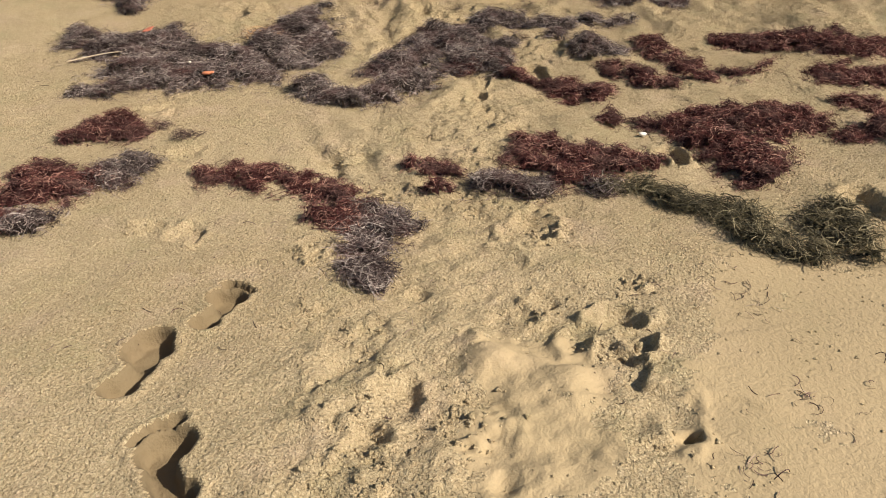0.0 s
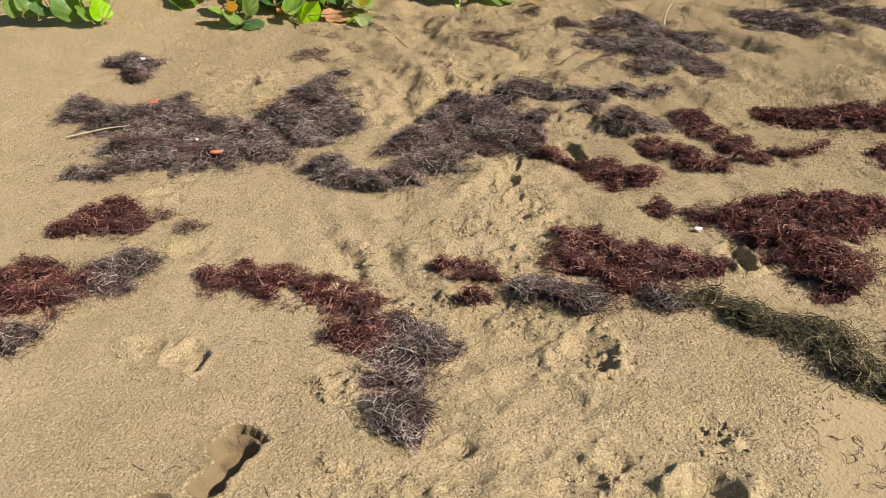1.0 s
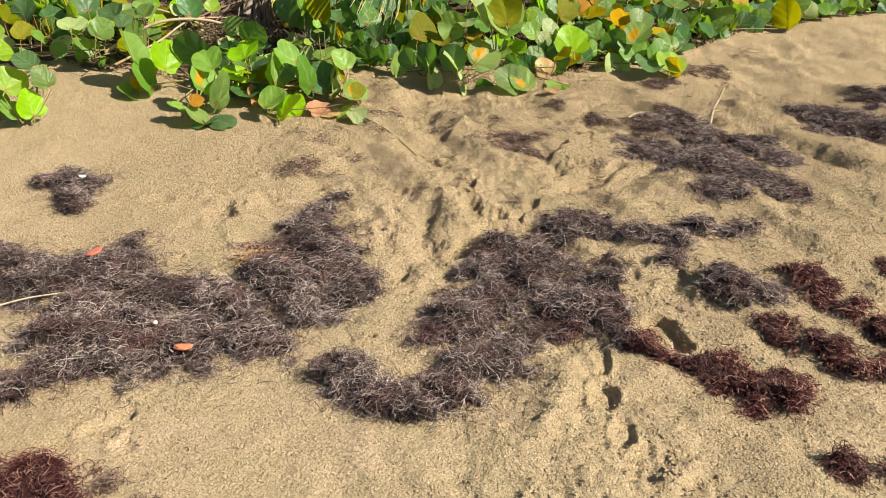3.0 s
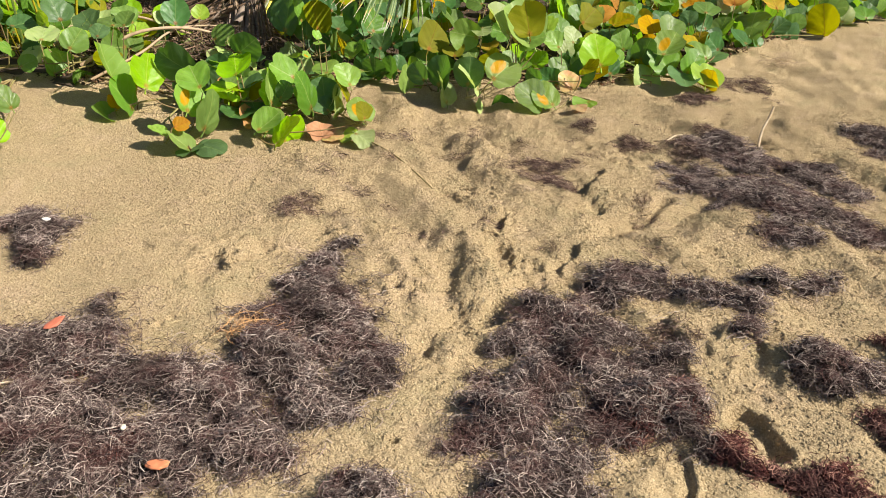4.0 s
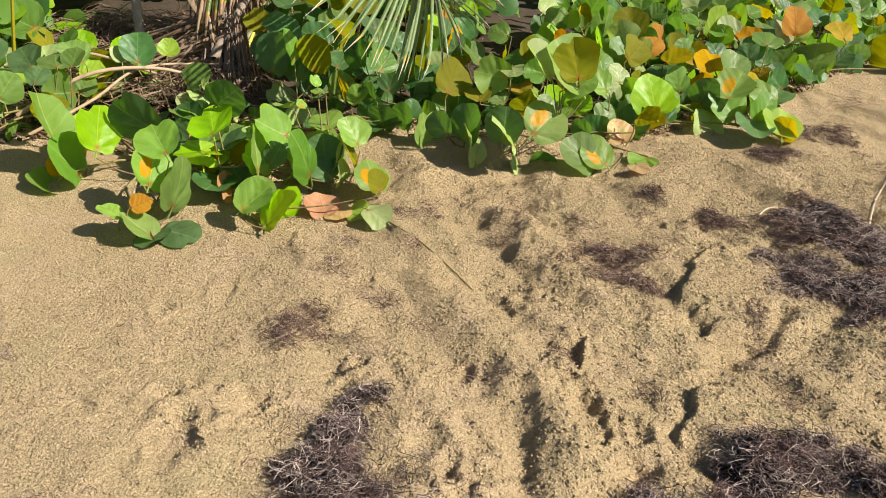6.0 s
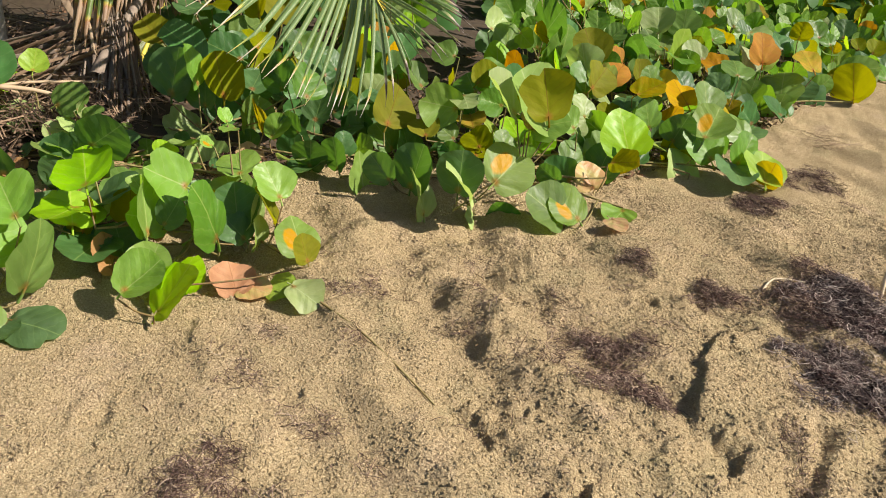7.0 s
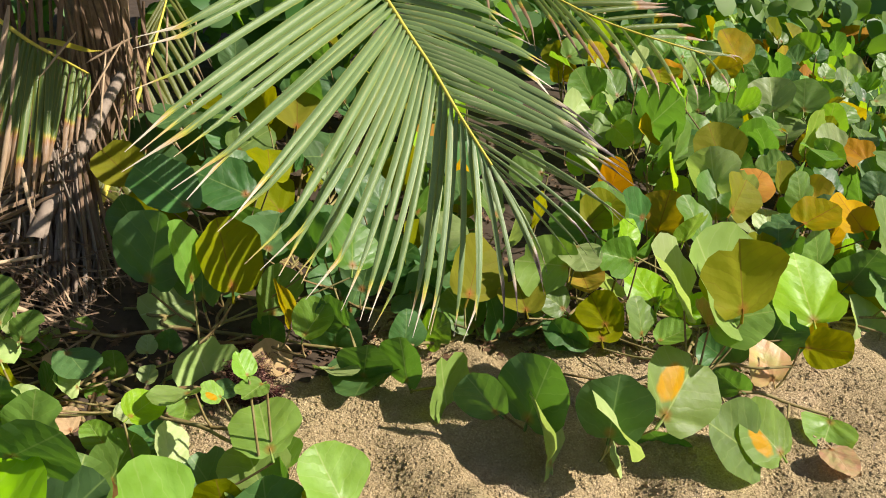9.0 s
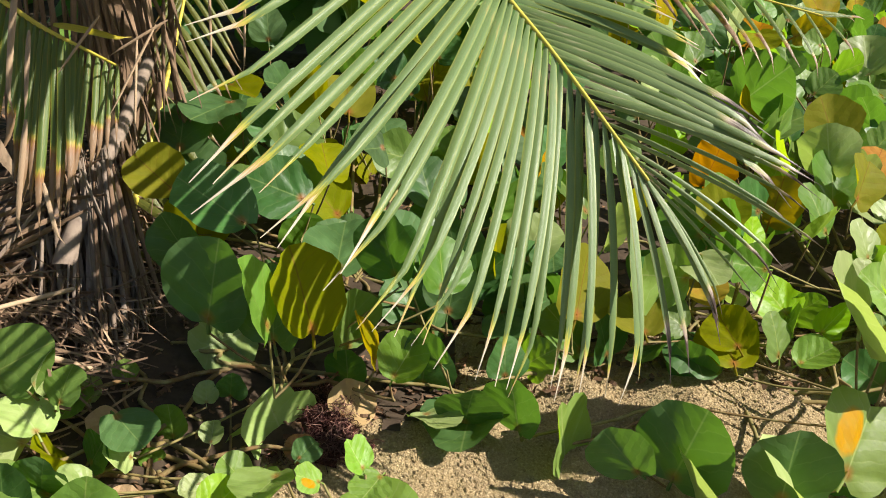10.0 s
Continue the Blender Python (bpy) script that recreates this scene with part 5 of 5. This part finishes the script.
# ---- the palm ----
def leaflet_mesh(seed):
    """A strip of length 1 along x: a folded blade that narrows to a drooping tip."""
    q = np.random.default_rng(seed)
    n = 13
    s = np.linspace(0, 1, n) ** 0.85
    w = np.array([np.interp(t, [0, 0.06, 0.30, 0.72, 0.86, 0.93, 1.0], [0.45, 0.90, 1.0, 0.84, 0.46, 0.17, 0.05]) for t in s])
    droop = -q.uniform(0.0, 0.05) * s ** 2.2 - q.uniform(0.0, 0.35) * np.clip(s - 0.82, 0, 1) + 0.03 * np.sin(np.pi * s)
    side = q.normal(0, 0.03) * s ** 2 + q.normal(0, 3.5) * np.clip(s - 0.84, 0, 1)
    v = []
    for i in range(n):
        v += [(s[i], side[i] - 0.5 * w[i], droop[i] - 0.011 * w[i]), (s[i], side[i], droop[i] + 0.011 * w[i]), (s[i], side[i] + 0.5 * w[i], droop[i] - 0.011 * w[i])]
    f = []
    for i in range(n - 1):
        b = 3 * i
        f += [(b, b + 1, b + 4, b + 3), (b + 1, b + 2, b + 5, b + 4)]
    return mesh_np("leaflet", np.array(v), np.array(f))


LEAFLETS = {}


def leaflet(material, a, b, width, face, parent, name="leaflet"):
    """A blade from a to b whose flat side looks towards face."""
    if material.name not in LEAFLETS:
        LEAFLETS[material.name] = [leaflet_mesh(i + 3 * len(LEAFLETS)) for i in range(5)]
        for me in LEAFLETS[material.name]:
            me.materials.append(material)
    a, b = Vector(a), Vector(b)
    u = (b - a).normalized()
    nrm = Vector(face)
    nrm = (nrm - u * nrm.dot(u)).normalized()
    w = nrm.cross(u)
    m = Matrix((u, w, nrm)).transposed().to_4x4()
    m.translation = a
    ln = (b - a).length
    return piece(name, LEAFLETS[material.name][random.randrange(5)], material, parent, m @ Matrix.Diagonal((ln, width, ln, 1)))


def frond(spine, tips_a, tips_b, n, material, tagging, width=0.034, radius=0.011, face=(0.25, -0.75, 0.6), late=None, start=0.0, under=(0, 0, 0)):
    """A feathered palm leaf: a rachis along spine, blades on both sides to the curves of tips."""
    top = empty("palm_frond", (0, 0, 0), **tagging)
    sp = bezier(spine, 60)
    piece("rachis", mesh_np("rachis", *tube(sp, radius, 0.0035, 7)), RACHIS, top)
    for tips, side in ((tips_a, 1), (tips_b, -1)):
        if tips is None:
            continue
        ends = bezier(tips, n)
        for i in range(n):
            t = start + (1 - start) * i / (n - 1)
            k = min(t * 59, 58.999)
            a = sp[int(k)] * (1 - k % 1) + sp[int(k) + 1] * (k % 1)
            b = ends[i] + np.array([random.gauss(0, 0.016), random.gauss(0, 0.016), random.gauss(0, 0.022)])
            mt = late if (late and side < 0 and i > 0.35 * n) or (late and t > 0.93) else material
            turn = Vector(face) if side > 0 else Vector(face) + Vector(under)
            thin = 0.4 if side < 0 and late and t > 0.84 else 1.0
            leaflet(mt, a, b, thin * width * (1.0 - 0.45 * max(0, t - 0.6) / 0.4) * random.uniform(0.85, 1.1), turn + Vector((random.gauss(0, 0.12), random.gauss(0, 0.12), random.gauss(0, 0.12))), top)
    return top


# the large sunlit frond that hangs over the path
frond([(-3.72, 8.35, 1.55), (-3.45, 8.40, 1.95), (-3.05, 8.25, 1.84), (-2.78, 7.98, 1.56), (-2.62, 7.79, 1.41), (-2.536, 7.644, 1.328), (-2.458, 7.496, 1.258), (-2.363, 7.293, 1.162), (-2.278, 7.176, 1.070)],
      [(-3.25, 7.42, 1.31), (-3.12, 6.98, 1.19), (-3.00, 6.88, 1.13), (-2.88, 6.83, 1.04), (-2.772, 6.88, 0.90), (-2.68, 6.86, 0.835), (-2.56, 6.88, 0.76), (-2.45, 6.945, 0.705), (-2.35, 6.95, 0.69), (-2.22, 6.95, 0.72), (-2.13, 6.99, 0.84)],
      [(-2.30, 7.75, 1.48), (-2.20, 7.58, 1.37), (-2.10, 7.43, 1.265), (-1.96, 7.31, 1.124), (-1.907, 7.25, 1.05), (-1.914, 7.12, 0.98), (-2.08, 7.02, 0.86)],
      32, PALM, dict(label="large green coconut frond with yellow midrib and scorched tips", category="palm frond"), late=PALM_BURNT, start=0.38, width=0.030, face=(0.62, -0.50, 0.65), under=(-0.30, -0.15, 0.25))
# a smaller frond in the shade that hangs by the trunk, blades straight down
frond([(-4.12, 8.08, 1.29), (-3.96, 7.99, 1.23), (-3.85, 7.94, 1.18), (-3.74, 7.90, 1.14), (-3.62, 7.85, 1.10)],
      [(-4.06, 7.70, 0.93), (-3.92, 7.68, 0.86), (-3.82, 7.60, 0.76), (-3.73, 7.58, 0.74), (-3.69, 7.62, 0.83), (-3.59, 7.70, 0.94)], None,
      20, PALM_SHADE, dict(label="shaded young palm frond with browned drooping tips", category="palm frond"), width=0.027, radius=0.010, face=(0.5, -0.8, 0.25), start=0.12)
# an old olive frond standing low behind it, blades folded down beside its rib
frond([(-3.77, 7.90, 0.43), (-3.75, 8.08, 0.56), (-3.73, 8.29, 0.73), (-3.71, 8.50, 0.92), (-3.70, 8.71, 1.10), (-3.70, 8.91, 1.26)],
      [(-3.68, 7.85, 0.35), (-3.63, 8.05, 0.46), (-3.58, 8.20, 0.56), (-3.53, 8.36, 0.68), (-3.50, 8.56, 0.82), (-3.48, 8.76, 0.98)], [(-3.80, 7.80, 0.36), (-3.78, 7.90, 0.44), (-3.78, 8.12, 0.60), (-3.78, 8.31, 0.74), (-3.78, 8.48, 0.86), (-3.78, 8.68, 1.02)],
      24, PALM_OLD, dict(label="low olive-green palm frond in the shade of the crown", category="palm frond"), width=0.030, radius=0.016, face=(0.5, -0.8, 0.25))
# an unseen frond of the crown overhead, added to keep sun off the trunk
frond([(-4.0, 8.5, 1.50), (-3.75, 8.3, 1.85), (-3.4, 8.05, 1.88), (-3.1, 7.8, 1.70)],
      [(-3.9, 7.9, 1.62), (-3.6, 7.7, 1.62), (-3.35, 7.5, 1.54), (-3.05, 7.6, 1.50)], [(-3.4, 8.7, 1.65), (-3.0, 8.5, 1.68), (-2.8, 8.2, 1.64), (-2.85, 7.8, 1.54)],
      30, PALM_SHADE, dict(label="unseen arching green palm frond added to shade the trunk", category="palm frond"), width=0.046, radius=0.012, face=(0.1, -0.2, 1.0), start=0.1)
# fronds far behind, over the sea grapes
frond([(-2.45, 9.3, 1.55), (-2.1, 9.0, 1.38), (-1.75, 8.75, 1.24), (-1.32, 8.6, 1.14)],
      [(-2.2, 8.6, 1.30), (-1.85, 8.5, 1.12), (-1.55, 8.42, 1.03), (-1.25, 8.45, 1.02)], [(-1.9, 9.2, 1.50), (-1.6, 9.0, 1.36), (-1.35, 8.85, 1.25), (-1.15, 8.65, 1.12)],
      16, PALM_SHADE, dict(label="half-dry palm frond arching over sea grape leaves", category="palm frond"), width=0.026, radius=0.008)

# trunk of the palm inside its skirt of dead leaves
palm = empty("palm_tree", (-3.95, 8.6, float(ground_z(-3.95, 8.6))), label="young coconut palm wrapped in hanging dead brown fronds", category="palm tree")
tv, tf = tube(bezier([(0, 0, -0.1), (0.02, 0.02, 0.5), (0.05, 0.05, 1.1), (0.08, 0.1, 1.9)], 26), 0.15, 0.10, 12)
tv = tv * (1 + 0.04 * np.sin(tv[:, 2:3] * 60))
piece("trunk", mesh_np("trunk", tv, tf), STRAW, palm)
hang = random.Random(5)
inv = Vector(palm.location)


def dead(a, b, width, material, face=None):
    ob = leaflet(material, a, b, width, face or (hang.gauss(0.2, 0.6), -0.8, 0.3), palm, "dead_leaflet")
    ob.location = ob.location - inv


for i in range(70):
    a = hang.uniform(-2.9, 0.2)
    top = Vector((-3.93 + 0.24 * math.cos(a) + hang.gauss(0, 0.05), 8.40 + 0.16 * math.sin(a), hang.uniform(0.9, 1.6)))
    end = Vector((top.x + hang.gauss(0.0, 0.09), top.y - hang.uniform(0.0, 0.12), max(top.z - hang.uniform(0.4, 0.9), 0.36)))
    dead(top, end, hang.uniform(0.006, 0.022), STRAW)
# a thick bunch of frayed strips that hangs to the ground
for i in range(210):
    foot = Vector((-3.78 + hang.gauss(0, 0.06), 7.84 + hang.gauss(0, 0.05), hang.uniform(0.58, 0.86)))
    end = Vector((foot.x + 0.09 + hang.gauss(0, 0.05), 7.58 + hang.gauss(0, 0.07), hang.uniform(0.26, 0.44)))
    dead(foot, end, hang.uniform(0.005, 0.020), HUSK if hang.random() < 0.55 else STRAW)
for i in range(70):
    foot = Vector((-3.80 + hang.gauss(0, 0.06), 7.78 + hang.gauss(0, 0.06), hang.uniform(0.50, 0.85)))
    end = Vector((hang.uniform(-4.75, -4.1), hang.uniform(7.3, 7.8), hang.uniform(0.32, 0.60)))
    dead(foot, end, hang.uniform(0.003, 0.012), HUSK if hang.random() < 0.4 else STRAW, (hang.gauss(0.0, 0.5), -0.6, 0.7))
# single bleached strips that hang or lean in front
for a0, b0, w0 in (((-3.64, 7.84, 1.24), (-3.75, 7.74, 1.09), 0.008), ((-3.46, 7.85, 1.23), (-3.62, 7.79, 1.14), 0.008), ((-3.49, 7.84, 1.22), (-3.61, 7.70, 0.99), 0.007), ((-3.54, 7.82, 1.19), (-3.54, 7.68, 0.93), 0.008),
                   ((-3.94, 7.70, 0.95), (-3.86, 7.64, 0.85), 0.034), ((-3.83, 7.70, 0.99), (-3.86, 7.56, 0.69), 0.016), ((-3.78, 7.62, 0.84), (-3.73, 7.54, 0.69), 0.013), ((-3.35, 7.90, 1.32), (-3.34, 7.80, 1.12), 0.008), ((-3.25, 7.88, 1.30), (-3.25, 7.79, 1.10), 0.007),
                   ((-3.87, 7.88, 1.31), (-3.88, 7.70, 1.00), 0.018), ((-3.83, 7.82, 1.20), (-3.83, 7.70, 1.00), 0.013)):
    dead(a0, b0, w0, PALEDRY, (0.3, -0.9, 0.2))
dead((-3.78, 7.86, 1.21), (-3.57, 7.83, 1.18), 0.022, PALM_YELLOW, (0.2, -0.7, 0.7))
# the broad grey base of an old leaf that leans across the skirt
bv, bf = tube(bezier([(-3.67, 8.21, 1.02), (-3.70, 8.03, 0.89), (-3.73, 7.86, 0.78), (-3.76, 7.71, 0.67), (-3.78, 7.62, 0.58)], 18) - np.array(inv), 0.018, 0.032, 10)
bv = bv + 0.003 * np.sin(bv[:, :1] * 90 + bv[:, 2:3] * 25)
piece("leaf_base", mesh_np("leaf_base", bv, bf), HUSK, palm)

# upright dry stalks beyond the far end of the sea grapes
reeds = empty("dry_stalks", (-5.5, 7.05, plant_z(-5.5, 7.05)), label="clump of upright yellow and green dry stalks", category="grass clump")
for i in range(34):
    foot = Vector((hang.gauss(0, 0.28), hang.gauss(0.05, 0.10), -0.02))
    tip = foot + Vector((hang.gauss(0.0, 0.14), hang.gauss(0, 0.08), hang.uniform(0.6, 1.0)))
    leaflet((PALM_YELLOW, PALM_SHADE, PALEDRY, PALM_YELLOW)[i % 4], foot, tip, hang.uniform(0.010, 0.022), (hang.gauss(0.3, 0.4), -0.8, 0.2), reeds, "stalk")

# thin grey trunk that stands beside the palm
gz0 = float(ground_z(-4.4, 7.85))
sap = empty("sapling", (-4.4, 7.85, gz0), label="slender pale grey tree trunk among dry fronds", category="tree")
piece("trunk", mesh_np("sapling_trunk", *tube(bezier([(0, 0, -0.05), (0.015, 0.01, 0.5), (0.0, 0.03, 1.2), (0.05, 0.06, 2.2)], 20), 0.033, 0.024, 10)), BARK, sap)


# ---- dry litter under the plants ----
def litter(name, n, area, ln, w, material, label, seed, lift=0.10, height=0.05):
    q = np.random.default_rng(seed)
    x, y = q.uniform(area[0], area[1], n), q.uniform(area[2], area[3], n)
    ok = y > edge_y(x) + 0.10
    x, y = x[ok], y[ok]
    z = ground_z(x, y) + 0.01 + height * q.random(len(x))
    v, f = strands(x, y, z, ln, w, lift, seed)
    return tagged(piece(name, mesh_np(name, v, f, False), material), label=label, category="litter", kind="stuff")


litter("frond_litter", 5200, (-5.2, -3.75, 7.2, 8.5), 0.34, 0.0028, STRAW, "heap of dry brown palm leaf strips on the ground", 61, 0.12, 0.13)
litter("bleached_litter", 260, (-5.2, -3.8, 7.2, 8.2), 0.30, 0.003, PALEDRY, "pale dry leaf strips and twigs on the ground", 62, 0.15, 0.16)
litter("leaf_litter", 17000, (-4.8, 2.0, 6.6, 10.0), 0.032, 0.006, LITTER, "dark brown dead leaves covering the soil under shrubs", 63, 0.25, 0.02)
# dark soil by the palm; further right the sheet paints shade under shrubs
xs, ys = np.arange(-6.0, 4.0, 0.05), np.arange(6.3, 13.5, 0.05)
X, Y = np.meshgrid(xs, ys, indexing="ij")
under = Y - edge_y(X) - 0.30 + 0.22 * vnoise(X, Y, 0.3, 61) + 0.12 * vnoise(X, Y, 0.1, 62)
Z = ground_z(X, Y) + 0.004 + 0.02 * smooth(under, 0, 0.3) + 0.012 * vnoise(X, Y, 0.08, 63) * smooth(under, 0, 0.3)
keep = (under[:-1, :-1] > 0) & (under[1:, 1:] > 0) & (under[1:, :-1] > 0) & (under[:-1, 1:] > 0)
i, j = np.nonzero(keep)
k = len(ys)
soil = piece("soil", mesh_np("soil", np.stack([X, Y, Z], -1).reshape(-1, 3), np.stack([i * k + j, (i + 1) * k + j, (i + 1) * k + j + 1, i * k + j + 1], -1)), SOIL_SHADE)
tagged(soil, label="dark soil under the shrubs, painting their shade too", category="soil", kind="structure")
for pts, rad in (([(-4.55, 6.75, 0.42), (-4.2, 6.95, 0.62), (-3.85, 7.2, 0.60), (-3.6, 7.35, 0.42)], 0.014), ([(-4.9, 7.0, 0.5), (-4.4, 7.1, 0.70), (-4.0, 7.3, 0.55)], 0.012), ([(-4.4, 6.6, 0.36), (-4.15, 6.85, 0.50), (-4.0, 7.15, 0.62), (-3.7, 7.5, 0.58)], 0.010)):
    br = piece("dry_branch", mesh_np("dry_branch", *tube(bezier(pts, 18), rad, rad * 0.6, 7)), PALEDRY)
    tagged(br, label="bent bleached dry branch lying over the litter", category="branch", group="dry branches by the palm")


# ---- small things on the sand ----
def on_sand(x, y, lift=0.0):
    return (x, y, float(ground_z(x, y)) + lift)


def twig(pts, r0, r1, material, label, name="twig"):
    return tagged(piece(name, mesh_np(name, *tube(bezier(pts, 24), r0, r1, 6)), material), label=label, category="twig")


twig([on_sand(-0.06, 6.84, 0.004), (-0.05, 6.87, 0.20), (-0.02, 6.90, 0.27), (0.0, 6.91, 0.35)], 0.010, 0.006, TWIG, "pale bare stick standing up out of the sand")
twig([on_sand(-2.36, 6.25, 0.012), on_sand(-2.18, 6.09, 0.008), on_sand(-2.02, 5.93, 0.008), on_sand(-1.91, 5.83, 0.004)], 0.0045, 0.003, STEM, "thin brown runner stem lying across the sand")
twig([on_sand(-0.62, 6.70, 0.006), on_sand(-0.55, 6.77, 0.014), on_sand(-0.42, 6.78, 0.006)], 0.005, 0.003, TWIG, "short bleached twig half buried in sand")
twig([on_sand(-3.2, 3.62, 0.02), on_sand(-3.05, 3.75, 0.03), on_sand(-2.9, 3.82, 0.03)], 0.004, 0.003, TWIG, "bleached stem beside dry seagrass")
for x, y, n_s, ln, lab in ((-2.28, 4.27, 80, 0.12, "tuft of orange dry root fibres on seagrass"), (0.42, 8.70, 60, 0.20, "small tuft of dry brown grass on the sand")):
    q = np.random.default_rng(int(90 + ln * 100))
    xs, ys = x + q.normal(0, 0.045, n_s), y + q.normal(0, 0.03, n_s)
    v, f = strands(xs, ys, ground_z(xs, ys) + (0.055 if ln < 0.18 else 0.02) + 0.02 * q.random(n_s), ln, 0.0010, 0.2, 91)
    tagged(piece("fibre_tuft", mesh_np("fibre_tuft", v, f, False), FIBRE if ln < 0.18 else PALEDRY), label=lab, category="fibres")


def chip(name, x, y, size, flat, colour, label, lift):
    n = Nodes(name + "_skin")
    o = n.node("TexCoord", out=3)
    k = n.noise(o, 30.0, 4)
    n.set(Base_Color=n.mix(k, colour, tuple(c * 0.65 for c in colour)), Roughness=0.6, Normal=n.bump(k, 0.3, 0.003))
    bm = bmesh.new()
    bmesh.ops.create_icosphere(bm, subdivisions=3, radius=1)
    for w in bm.verts:
        j = 1 + 0.22 * noise.noise(w.co * 1.7 + Vector((x * 9, y * 9, 0)))
        w.co = Vector((w.co.x * size * j, w.co.y * size * 0.62 * j, w.co.z * flat * j + 0.4 * flat * w.co.x ** 2))
    me = bpy.data.meshes.new(name)
    bm.to_mesh(me)
    bm.free()
    ob = piece(name, me, n.m)
    ob.location = on_sand(x, y, lift)
    ob.rotation_euler = (0.1, 0.15, x * 7)
    return tagged(ob, label=label, category=name.replace("_", " "))


chip("coral_chip", -2.245, 3.545, 0.036, 0.010, (0.72, 0.25, 0.11), "orange shell fragment lying on dry seagrass", 0.062)
chip("coral_chip", -2.96, 4.11, 0.040, 0.008, (0.52, 0.15, 0.08), "flat red-brown chip lying on dry seagrass", 0.058)
chip("shell", -3.53, 4.87, 0.018, 0.009, (0.78, 0.74, 0.66), "small white shell on dark seagrass", 0.055)
chip("shell", 0.086, 3.228, 0.019, 0.010, (0.80, 0.74, 0.64), "small cream shell beside maroon seaweed", 0.012)
chip("shell", -2.42, 3.66, 0.014, 0.006, (0.76, 0.68, 0.52), "tiny pale shell in grey seagrass", 0.064)

DRIED = [(-2.70, 6.32, 0.085, -60, 62, "dry", "curled orange-brown dead leaf on the sand"), (-2.62, 6.30, 0.07, -100, 74, "pink", "pinkish dead leaf flat on the sand"), (-2.515, 6.32, 0.07, -120, 66, "lime", "fallen lime-green leaf on the sand"),
         (-2.42, 6.27, 0.075, -70, 60, "pale", "pale yellow fallen leaf on the sand"), (-2.93, 7.36, 0.070, -60, 55, "tan", "square-edged tan dead leaf under the palm"), (-1.17, 7.12, 0.06, -90, 82, "pink", "reddish dead leaf half buried in sand"), (-3.22, 5.90, 0.10, -60, 76, "dark", "low dark green leaf resting on sand")]
for i_d, (x, y, s, az, el, kind, lab) in enumerate(DRIED):
    ob = piece("fallen_leaf", LEAVES[kind][i_d % 4], LEAF[kind], None, leaf_pose(*on_sand(x, y, 0.022 + 0.4 * s * math.cos(radians(el))), s, az, el, i_d * 1.3))
    tagged(ob, label=lab, category="leaf", group="fallen leaves on the sand")
